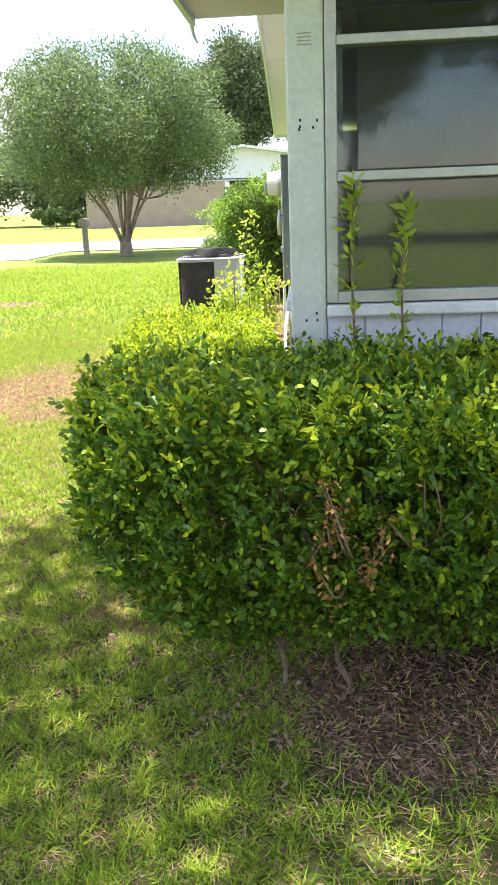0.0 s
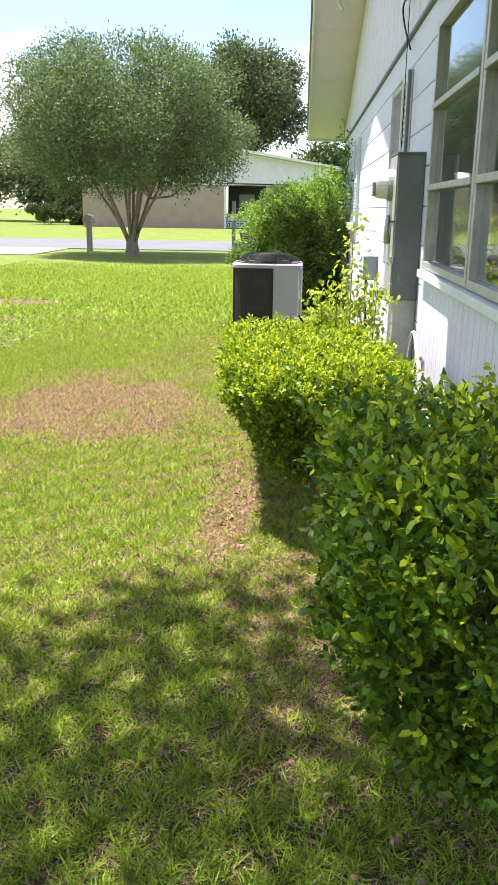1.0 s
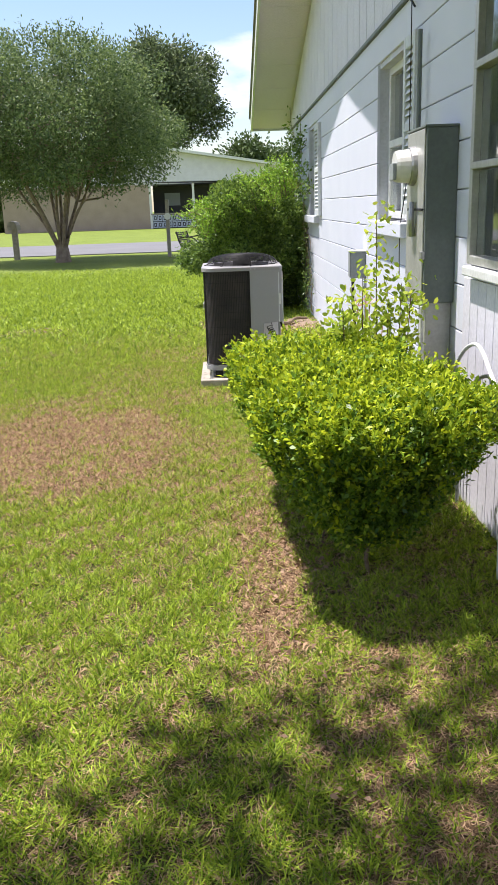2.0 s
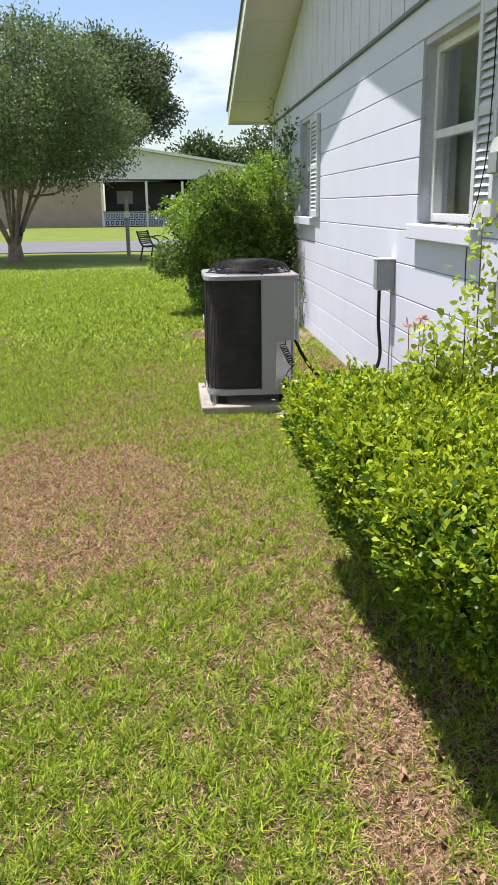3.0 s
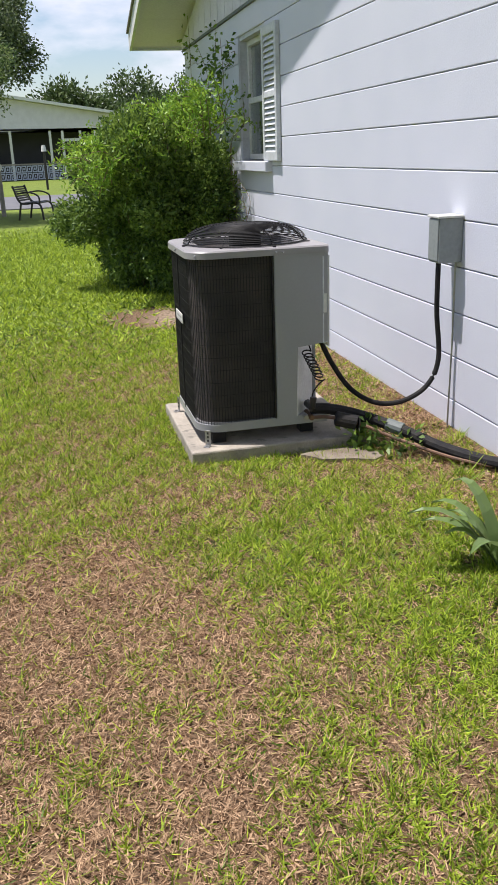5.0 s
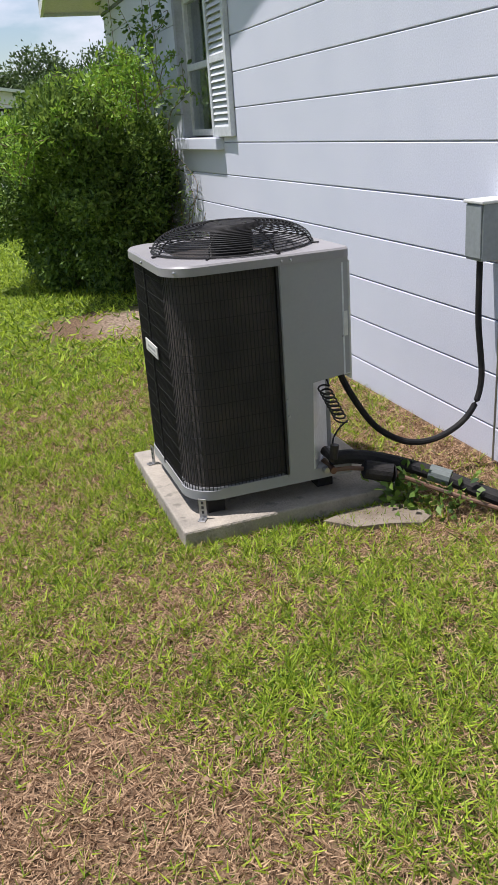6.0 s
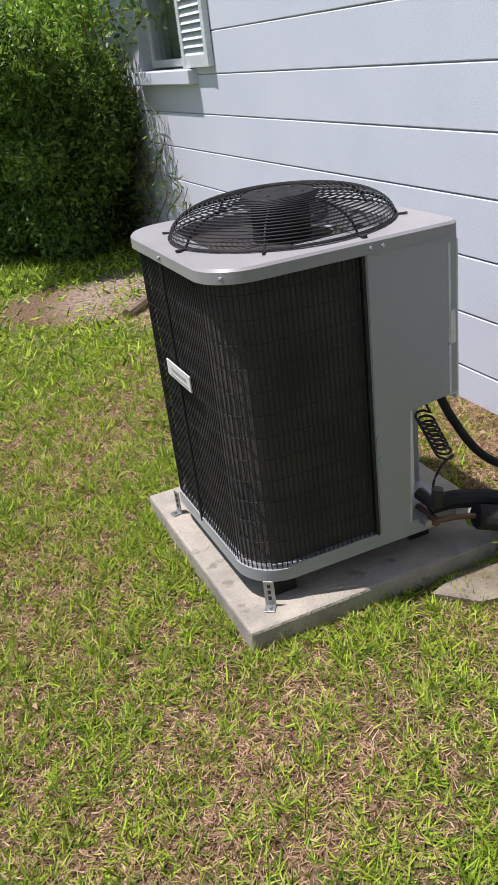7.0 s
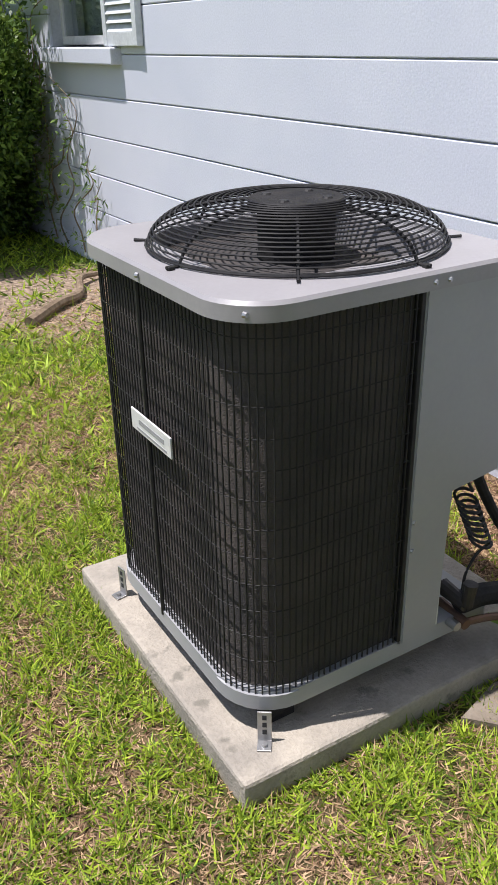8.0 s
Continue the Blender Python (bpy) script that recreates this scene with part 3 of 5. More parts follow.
# ---- sunroom at the near end ----
SR_Y = 2.32
sun_wall = part("wall_sunroom", boxes(
    (0.0, 0.08, 2.43, 4.76, -0.05, 1.0), (0.0, 0.08, 4.68, 4.759, 1.0, 2.34), (0.0, 0.08, 2.43, 4.68, 2.19, 2.34),
    (0.08, 8.8, SR_Y, SR_Y + 0.08, -0.05, 1.02), (0.08, 8.8, SR_Y, SR_Y + 0.08, 2.2, 2.34), (2.6, 8.8, SR_Y, SR_Y + 0.08, 1.02, 2.2)), SIDING, None)
tagged(sun_wall, "white vertical plank sunroom wall under windows", "wall", kind="structure")
k = 2.47
while k < 4.66:
    part("plank", boxes((-0.012, 0.0, k, k + 0.104, 0.0, 0.985), bevel=0.003), SIDING, sun_wall)
    k += 0.108
k = 0.083
while k < 2.6:
    part("plank", boxes((k, k + 0.115, SR_Y - 0.012, SR_Y, 0.0, 1.0), bevel=0.003), SIDING, sun_wall)
    k += 0.119
post = part("corner_post", boxes((-0.03, 0.08, SR_Y - 0.02, SR_Y + 0.105, -0.02, 2.34), bevel=0.008), POSTM, None)
tagged(post, "weathered pale green-white corner post with nail holes", "post", kind="structure")
for dx, dz in ((0.006, 1.574), (0.003, 1.548), (0.005, 1.556), (0.044, 1.553), (0.056, 1.572), (0.014, 0.985), (0.046, 1.007), (0.048, 0.985), (0.02, 0.93)):
    part("nail_hole", boxes((dx, dx + 0.006, SR_Y - 0.0225, SR_Y - 0.018, dz, dz + 0.008)), DARKGAP, post)
for z in (1.78, 1.79, 1.80, 1.81):
    part("scratch", boxes((0.005, 0.045, SR_Y - 0.0222, SR_Y - 0.018, z, z + 0.0025)), WOOD, post)


def room_window(name, axis, a, b, rows, at, label):
    """A wide window of stacked panes; axis x: runs along x at y = at; axis y: runs along y at x = at."""
    def bx(p, q, d0, d1, z0, z1):
        return (p, q, at + d0, at + d1, z0, z1) if axis == "x" else (at + d0, at + d1, p, q, z0, z1)
    mid = (a + b) / 2
    w = thing(name, (mid, at, rows[0]) if axis == "x" else (at, mid, rows[0]), label, "window", kind="structure")
    part("window_frame", boxes(bx(a, a + 0.035, -0.02, 0.05, rows[0], rows[-1]), bx(b - 0.035, b, -0.02, 0.05, rows[0], rows[-1]),
                               bx(a + 0.035, b - 0.035, -0.02, 0.05, rows[-1] - 0.03, rows[-1]), bx(a + 0.035, b - 0.035, -0.02, 0.05, rows[0], rows[0] + 0.035), bevel=0.003), ALU, w)
    for z in rows[1:-1]:
        part("rail", boxes(bx(a + 0.035, b - 0.035, -0.028, 0.03, z - 0.014, z + 0.014), bevel=0.003), ALU, w)
    for z0, z1 in zip(rows, rows[1:]):
        p = part("pane", boxes(bx(a + 0.035, b - 0.035, 0.01, 0.014, z0 + 0.02, z1 - 0.02)), GLASS, w)
        p.visible_shadow = False
    return w


room_window("window_3", "y", 3.52, 4.68, (1.045, 1.435, 1.81, 2.19), 0.0, "aluminium three-pane sunroom window, dark inside")
room_window("window_4", "y", 2.43, 3.50, (1.045, 1.435, 1.81, 2.19), 0.0, "aluminium three-pane sunroom window by the corner post")
room_window("window_5", "x", 0.082, 1.32, (1.04, 1.415, 1.788, 2.2), SR_Y, "wide aluminium three-pane window of the sunroom front")
room_window("window_6", "x", 1.34, 2.6, (1.04, 1.415, 1.788, 2.2), SR_Y, "wide aluminium three-pane window of the sunroom front")
s = part("window_sill", boxes((-0.05, 0.06, 2.44, 4.64, 1.0, 1.04), bevel=0.006), TRIM, None)
tagged(s, "white wooden sill under the sunroom windows", "window sill", kind="structure")
s = part("window_sill", boxes((0.082, 2.6, SR_Y - 0.045, SR_Y + 0.06, 1.0, 1.036), bevel=0.006), TRIM, None)
tagged(s, "white wooden sill of the sunroom front", "window sill", kind="structure")
# room shell in dark grey, the dimness behind the panes put into colour
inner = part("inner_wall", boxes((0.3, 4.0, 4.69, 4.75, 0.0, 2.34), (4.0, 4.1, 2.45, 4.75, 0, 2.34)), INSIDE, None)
tagged(inner, "plain inner walls of the sunroom, coloured dark for its dimness", "wall", kind="structure")
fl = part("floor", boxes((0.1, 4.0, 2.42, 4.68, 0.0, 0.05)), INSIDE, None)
tagged(fl, "plain sunroom floor, coloured dark for the dim room", "floor", kind="structure")
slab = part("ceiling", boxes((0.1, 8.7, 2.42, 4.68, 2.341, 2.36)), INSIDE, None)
tagged(slab, "plain sunroom ceiling, coloured dark for the dim room", "ceiling", kind="structure")
over = thing("roof_overhang", (-0.3, 3.0, 2.2), "white painted flat overhang of the sunroom roof", "roof", kind="structure")
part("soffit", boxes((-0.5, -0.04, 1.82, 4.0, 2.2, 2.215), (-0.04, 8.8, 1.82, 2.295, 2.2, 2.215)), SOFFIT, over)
part("fascia", boxes((-0.525, -0.501, 1.80, 4.0, 2.17, 2.33), (-0.5, 8.8, 1.795, 1.819, 2.17, 2.33)), TRIM, over)
part("roof_deck", boxes((-0.53, 8.8, 1.79, 4.02, 2.361, 2.40)), SHINGLE, over)
part("drip_edge", tube(bmesh.new(), smooth_path([(-0.51, 3.97, 2.2), (-0.52, 4.01, 2.17), (-0.515, 4.03, 2.13), (-0.5, 4.02, 2.10)]), 0.012, 0.006), TRIM, over, "bent loose drip edge")
part("corner_brace", boxes((-0.14, -0.035, 2.31, 2.42, 2.05, 2.199), bevel=0.01), POSTM, over)


# ---- air conditioner on its pad ----
PAD_Z = 0.058
pad = part("concrete_pad", boxes((-1.26, -0.472, 7.252, 8.03, -0.03, PAD_Z), bevel=0.008), CONCRETE, None)
tagged(pad, "pale weathered concrete pad in the grass", "concrete pad")
AX0, AX1, AY0, AY1 = -1.209, -0.635, 7.32, 7.925
ATOP, ABASE = 0.881, 0.124
CUT = -0.865


def condenser():
    ac = thing("air_conditioner", ((AX0 + AX1) / 2, (AY0 + AY1) / 2, PAD_Z), "grey outdoor air conditioner with black coil guard and top fan", "air conditioner")
    R = (0.11, 0.012, 0.11, 0.11)
    bm = prism(bmesh.new(), round_rect(AX0 - 0.004, AX1 + 0.004, AY0 - 0.004, AY1 + 0.004, R), ABASE - 0.008, ABASE + 0.03)
    bmesh.ops.bevel(bm, geom=[e for e in bm.edges if abs(e.verts[0].co.z - e.verts[1].co.z) < 1e-6 and e.verts[0].co.z > ABASE], offset=0.006, segments=2, affect="EDGES")
    part("base_pan", bm, ACGREY, ac, smooth=True)
    # coil: fins behind the guard on three and a half sides
    inset = 0.014
    outline = round_rect(AX0 + inset, -0.79, AY0 + inset, AY1 - inset, (0.1, 0.01, 0.01, 0.1))
    part("coil", prism(bmesh.new(), outline, ABASE + 0.027, ATOP - 0.028), COIL, ac, "dusty dark metal fins", smooth=True)
    # wire guard along the coil side: from the control panel round the corner to the far side
    path = []
    for x in np.linspace(CUT - 0.01, AX0 + 0.11, 16):
        path.append((x, AY0))
    for k in range(1, 9):
        a = radians(270 - 90 * k / 8)
        path.append((AX0 + 0.11 + 0.11 * math.cos(a), AY0 + 0.11 + 0.11 * math.sin(a)))
    for yy in np.linspace(AY0 + 0.125, AY1 - 0.11, 20):
        path.append((AX0, yy))
    for k in range(1, 9):
        a = radians(180 - 90 * k / 8)
        path.append((AX0 + 0.11 + 0.11 * math.cos(a), AY1 - 0.11 + 0.11 * math.sin(a)))
    for x in np.linspace(AX0 + 0.125, AX1 - 0.1, 16):
        path.append((x, AY1))
    pts = np.array(path)
    seg = np.r_[0, np.cumsum(np.linalg.norm(np.diff(pts, axis=0), axis=1))]
    bm_v = bmesh.new()
    tube(bm_v, [(0, 0, ABASE + 0.02), (0, 0, ATOP - 0.03)], 0.0016, seg=5)
    me_v = mesh_of(bm_v, "guard_wire")
    n = int(seg[-1] / 0.0125)
    for k in range(n):
        d = (k + 0.5) * seg[-1] / n
        o = part("guard_wire", me_v, WIRE, ac)
        o.location = (np.interp(d, seg, pts[:, 0]), np.interp(d, seg, pts[:, 1]), 0)
    for z in np.linspace(ABASE + 0.045, ATOP - 0.06, 13):
        part("guard_hoop", tube(bmesh.new(), [(x, yy, z) for x, yy in path], 0.0011, seg=5), WIRE, ac)
    for d in (0.62, 0.86):
        x, yy = np.interp(d, seg, pts[:, 0]), np.interp(d, seg, pts[:, 1])
        part("guard_rib", tube(bmesh.new(), [(x - 0.003, yy, ABASE + 0.02), (x - 0.003, yy, ATOP - 0.03)], 0.0042, seg=6), WIRE, ac)
    # control panel: wide above, narrow below, with a recessed valve corner
    bm = bmesh.new()
    lz = ABASE + 0.022
    shape = [(CUT, lz), (-0.775, lz), (-0.77, 0.462), (AX1 + 0.004, 0.472), (AX1 + 0.004, ATOP - 0.027), (CUT, ATOP - 0.027)]
    fr = [bm.verts.new((x, AY0 - 0.006, z)) for x, z in shape]
    bk = [bm.verts.new((x, AY0 + 0.12, z)) for x, z in shape]
    bm.faces.new(fr)
    bm.faces.new(bk[::-1])
    for i in range(6):
        bm.faces.new((fr[i], bk[i], bk[(i + 1) % 6], fr[(i + 1) % 6]))
    bmesh.ops.bevel(bm, geom=bm.edges[:], offset=0.003, segments=2, affect="EDGES")
    part("control_panel", bm, ACGREY, ac)
    part("panel_edge", boxes((CUT - 0.009, CUT - 0.001, AY0 - 0.004, AY0 + 0.02, lz, ATOP - 0.028), bevel=0.001), WIRE, ac)
    part("valve_panel", prism(bmesh.new(), [(-0.776, AY0 - 0.003), (-0.772, AY0 - 0.004), (AX1 - 0.014, AY0 + 0.165), (AX1 - 0.018, AY0 + 0.166)], ABASE + 0.022, 0.468), TRIM, ac, "pale bare valve plate")
    # strip and fold coloured pale for brightness reflected off the house wall
    part("edge_strip", boxes((AX1 + 0.0045, AX1 + 0.013, AY0 + 0.002, AY0 + 0.12, 0.45, ATOP - 0.044), bevel=0.003), TRIM, ac, "pale folded edge strip")
    fold = [(AX1 - 0.021, AY0 - 0.007), (AX1 + 0.0035, AY0 - 0.003), (AX1 + 0.0035, AY0 + 0.001), (AX1 - 0.021, AY0 - 0.001)]
    part("corner_fold", prism(bmesh.new(), fold, 0.47, ATOP - 0.046), SHUT, ac, "folded corner coloured pale as if reflecting the wall")
    part("fold_sticker", boxes((AX1 - 0.017, AX1 - 0.004, AY0 - 0.0085, AY0 - 0.004, 0.60, 0.68)), LABEL, ac, "small white sticker")
    part("side_panel", boxes((AX1 - 0.028, AX1, AY0 + 0.16, AY1 - 0.1, ABASE + 0.022, ATOP - 0.03), bevel=0.003), ACGREY, ac)
    # lid with a round hole
    cx, cy, hole = (AX0 + AX1) / 2 + 0.008, (AY0 + AY1) / 2 - 0.012, 0.266
    out = round_rect(AX0 - 0.012, AX1 + 0.012, AY0 - 0.012, AY1 + 0.012, (0.105, 0.03, 0.105, 0.105), 10)
    bm = bmesh.new()
    n = len(out)
    rows = []
    for r_scale, z in ((1.0, ATOP - 0.031), (1.0, ATOP - 0.006), (0.985, ATOP), (None, ATOP + 0.002), (None, ATOP - 0.06)):
        ringv = []
        for x, yy in out:
            if r_scale is None:
                a = math.atan2(yy - cy, x - cx)
                ringv.append(bm.verts.new((cx + hole * math.cos(a), cy + hole * math.sin(a), z)))
            else:
                ringv.append(bm.verts.new((cx + (x - cx) * r_scale, cy + (yy - cy) * r_scale, z)))
        rows.append(ringv)
    for a, b in zip(rows, rows[1:]):
        for i in range(n):
            bm.faces.new((a[i], a[(i + 1) % n], b[(i + 1) % n], b[i]))
    part("lid", bm, ACLID, ac, "weathered light grey lid", smooth=True)
    # fan, motor and throat below the guard, a black disc as its shade
    part("throat_shade_disc", tube(bmesh.new(), [(cx, cy, ATOP - 0.34), (cx, cy, ATOP - 0.339)], 0.275, seg=32), WIRE, ac)
    part("fan_hub", tube(bmesh.new(), [(cx, cy, ATOP - 0.16), (cx, cy, ATOP - 0.098)], 0.05, seg=20), WIRE, ac)
    part("fan_motor", tube(bmesh.new(), [(cx, cy, ATOP - 0.10), (cx, cy, ATOP + 0.063)], 0.07, seg=28), RUBBER, ac, "black fan motor", smooth=True)
    for k in range(3):
        a0 = k * math.tau / 3 + 0.4
        bm = bmesh.new()
        vs = []
        for r, w, tip in ((0.045, 0.5, 0.025), (0.14, 0.72, 0.045), (0.25, 0.78, 0.05)):
            vs.append([bm.verts.new((cx + r * math.cos(a0 + s * w), cy + r * math.sin(a0 + s * w), ATOP - 0.13 + s * tip)) for s in (-1, -0.3, 0.4, 1)])
        for a, b in zip(vs, vs[1:]):
            for i in range(3):
                bm.faces.new((a[i], a[i + 1], b[i + 1], b[i]))
        bmesh.ops.solidify(bm, geom=bm.faces[:], thickness=0.003)
        part("fan_blade", bm, WIRE, ac)
    # domed wire guard
    guard = part("fan_guard", tube(bmesh.new(), ring((cx, cy, ATOP + 0.006), hole + 0.004, 48), 0.0022, seg=6, closed=True), WIRE, ac, "black domed wire fan guard")
    rise = 0.07

    def dome(r):
        u = min(1.0, max(0.0, (hole - r) / (hole - 0.092)))
        return ATOP + 0.008 + rise * math.sqrt(1 - (1 - u) ** 2)
    for k in range(19):
        r = hole - (hole - 0.092) * (1 - math.cos(math.pi / 2 * (k / 18) ** 0.85))
        part("guard_ring", tube(bmesh.new(), ring((cx, cy, dome(r)), r, 44), 0.0018, seg=5, closed=True), WIRE, guard, smooth=True)
    for k in range(8):
        a = k * math.tau / 8 + 0.2
        rs = list(np.linspace(0.06, hole + 0.004, 12))
        line = [(cx + r * math.cos(a), cy + r * math.sin(a), dome(r) - 0.004) for r in rs] + [(cx + (hole + 0.028) * math.cos(a), cy + (hole + 0.028) * math.sin(a), ATOP + 0.005)]
        part("guard_spoke", tube(bmesh.new(), line, 0.003, seg=6), WIRE, guard)
        if k % 2 == 0:
            c, d = math.cos(a), math.sin(a)
            part("clip", boxes((cx + (hole + 0.02) * c - 0.006, cx + (hole + 0.02) * c + 0.006, cy + (hole + 0.02) * d - 0.006, cy + (hole + 0.02) * d + 0.006, ATOP - 0.001, ATOP + 0.007), bevel=0.002), WIRE, guard)
    part("motor_cap", tube(bmesh.new(), [(cx, cy, ATOP + 0.062), (cx, cy, ATOP + 0.076), (cx, cy, ATOP + 0.078)], 0.088, 0.083, seg=28), RUBBER, guard, "dusty black motor cap")
    for k in range(4):
        a = k * math.tau / 4 + 0.6
        x, yy = cx + 0.058 * math.cos(a), cy + 0.058 * math.sin(a)
        part("bolt", tube(bmesh.new(), [(x, yy, ATOP + 0.077), (x, yy, ATOP + 0.081)], 0.011, 0.008, seg=10), WIRE, guard)
    # screws of lid and panel
    for x, yy, z in ((AX0 + 0.022, AY0 + 0.012, ATOP - 0.018), (CUT + 0.01, AY0 - 0.013, ATOP - 0.018), (CUT + 0.04, AY0 - 0.013, ATOP - 0.018), (AX0 - 0.013, AY0 + 0.3, ATOP - 0.018),
                      (CUT + 0.01, AY0 - 0.007, 0.42), (CUT + 0.01, AY0 - 0.007, 0.36), (AX1 - 0.02, AY0 - 0.007, 0.60)):
        part("screw", tube(bmesh.new(), [(x - 0.002, yy + 0.004, z), (x, yy - 0.002, z)], 0.005, 0.004, seg=8), STEEL, ac)
    # foot straps: an upright plate with slots and a flat toe
    for x, yy, turn in ((AX0 + 0.042, AY0 + 0.012, -35), (AX0 + 0.01, AY1 - 0.05, -80)):
        m = Matrix.Translation((x, yy, PAD_Z)) @ Matrix.Rotation(radians(turn), 4, "Z")

        def placed(bm):
            bmesh.ops.transform(bm, matrix=m, verts=bm.verts)
            return bm
        strap = part("foot_strap", placed(boxes((-0.013, 0.013, -0.016, -0.013, 0.001, 0.072), (-0.013, 0.013, -0.040, -0.016, 0.001, 0.004), bevel=0.0008)), STEEL, ac, "perforated steel foot strap")
        # near-black blocks on the plate draw the shade in its openings
        for z in (0.02, 0.037, 0.054):
            part("slot_dark", placed(boxes((-0.004, 0.004, -0.0172, -0.0155, z, z + 0.010))), DARKGAP, strap)
        part("anchor_bolt", placed(tube(bmesh.new(), [(0, -0.029, 0.003), (0, -0.029, 0.010)], 0.006, 0.005, seg=8)), STEEL, strap)
    for x, yy in ((AX0 + 0.09, AY0 + 0.06), (AX1 - 0.08, AY0 + 0.08), (AX0 + 0.09, AY1 - 0.08), (AX1 - 0.08, AY1 - 0.08)):
        part("foot", boxes((x - 0.03, x + 0.03, yy - 0.03, yy + 0.03, PAD_Z, ABASE - 0.005), bevel=0.003), RUBBER, ac)
    # maker's plate, its writing as bars
    plate = part("nameplate", boxes((AX0 - 0.013, AX0 - 0.009, 7.54, 7.705, 0.555, 0.596), bevel=0.001), LABEL, ac, "white maker's plate with grey print")
    part("print_bar", boxes((AX0 - 0.0137, AX0 - 0.0125, 7.565, 7.67, 0.574, 0.583)), INK, plate)
    part("print_bar", boxes((AX0 - 0.0137, AX0 - 0.0125, 7.555, 7.68, 0.561, 0.565)), INK, plate)
    # coiled capillary and valves
    turns, pts3 = 8, []
    for k in range(turns * 14):
        a, q = k * math.tau / 14, k / (turns * 14)
        pts3.append((-0.728 + 0.060 * q + 0.021 * math.cos(a), AY0 + 0.0 + 0.021 * math.sin(a), 0.435 - 0.125 * q + 0.006 * math.sin(a)))
    part("coiled_tube", tube(bmesh.new(), [(-0.715, AY0 + 0.03, 0.48)] + pts3 + smooth_path([pts3[-1], (-0.675, AY0 + 0.0, 0.285), (-0.70, AY0 + 0.0, 0.25), (-0.706, AY0, 0.21)]), 0.0032, seg=6), WIRE, ac)
    part("valve", tube(bmesh.new(), [(-0.710, AY0 + 0.05, 0.19), (-0.710, AY0 - 0.02, 0.185)], 0.018, 0.015, seg=12), IRON, ac)
    part("valve", tube(bmesh.new(), [(-0.715, AY0 + 0.05, 0.15), (-0.715, AY0 - 0.03, 0.145)], 0.014, 0.012, seg=12), COPPER, ac)
    part("valve_cap", tube(bmesh.new(), [(-0.710, AY0 - 0.02, 0.185), (-0.705, AY0 - 0.02, 0.235)], 0.013, 0.015, seg=12), IRON, ac)
    part("valve_cap", tube(bmesh.new(), [(-0.740, AY0 - 0.005, 0.15), (-0.740, AY0 - 0.03, 0.15)], 0.010, seg=10), STEEL, ac)
    return ac


condenser()

# ---- pipes, cable and box on the wall ----
line = part("refrigerant_pipe", tube(bmesh.new(), smooth_path([(-0.71, 7.32, 0.18), (-0.63, 7.32, 0.17), (-0.51, 7.29, 0.14), (-0.37, 7.17, 0.10), (-0.24, 6.98, 0.055), (-0.10, 6.80, 0.035), (0.02, 6.70, 0.04)]), 0.024, 0.026, seg=10), RUBBER, None, smooth=True)
tagged(line, "black foam-wrapped pipe running from the unit to the wall", "pipe")
liq = part("copper_pipe", tube(bmesh.new(), smooth_path([(-0.715, 7.30, 0.145), (-0.64, 7.275, 0.145), (-0.53, 7.225, 0.122), (-0.38, 7.08, 0.07), (-0.2, 6.88, 0.03), (0.02, 6.66, 0.03)]), 0.008, seg=8), COPPER, None, smooth=True)
tagged(liq, "thin copper pipe beside the insulated line", "pipe")
part("filter_drier", tube(bmesh.new(), smooth_path([(-0.61, 7.262, 0.14), (-0.605, 7.259, 0.139), (-0.535, 7.229, 0.124), (-0.53, 7.226, 0.123)], 3), 0.033, seg=14), RUBBER, liq, "black filter drum")
part("tape_band", tube(bmesh.new(), [(-0.40, 7.20, 0.109), (-0.35, 7.148, 0.095)], 0.029, seg=12), DARKBOX, line, "dark grey tape band")

jb = thing("junction_box", (-0.05, 7.40, 0.76), "grey electrical disconnect box on the wall", "electrical box")
part("body", boxes((-0.112, -0.001, 7.355, 7.455, 0.765, 0.955), bevel=0.004), GREYBOX, jb)
part("lid", boxes((-0.122, -0.002, 7.347, 7.463, 0.955, 0.966), bevel=0.003), LABEL, jb, "pale rain lid")
part("door", boxes((-0.118, -0.1125, 7.36, 7.45, 0.775, 0.95), bevel=0.002), GREYBOX, jb)
cable = part("power_cable", tube(bmesh.new(), smooth_path([(-0.09, 7.40, 0.77), (-0.088, 7.40, 0.55), (-0.075, 7.39, 0.33), (-0.13, 7.385, 0.21), (-0.25, 7.38, 0.15), (-0.38, 7.38, 0.155), (-0.50, 7.39, 0.23), (-0.59, 7.395, 0.36), (-0.645, 7.395, 0.474)], 8), 0.0115, seg=10), RUBBER, None, smooth=True)
tagged(cable, "black flexible conduit looping from box to unit", "cable")
rod = part("ground_wire", tube(bmesh.new(), [(-0.02, 7.375, 0.765), (-0.018, 7.375, 0.4), (-0.02, 7.38, 0.0)], 0.004, seg=6), STEEL, None)
tagged(rod, "thin grey wire fixed down the wall", "wire")

# ---- meter cabinet ----
mc = thing("meter_cabinet", (-0.07, 5.108, 0.84), "tall grey electric meter cabinet on the block wall", "electric meter")
# pale front plates and dark body put the sunny and shaded sides in colour
part("body", boxes((-0.142, -0.001, 4.928, 5.288, 0.852, 1.612), bevel=0.005), DARKBOX, mc)
part("hood", boxes((-0.15, -0.001, 4.92, 5.296, 1.612, 1.622), bevel=0.003), DARKBOX, mc)
part("upper_cover", boxes((-0.15, -0.1425, 4.938, 5.278, 1.27, 1.607), bevel=0.003), ALU, mc, "pale front cover, coloured for the sun on it")
part("lower_door", boxes((-0.15, -0.1425, 4.938, 5.278, 0.862, 1.265), bevel=0.003), ALU, mc, "pale front door, coloured for the sun on it")
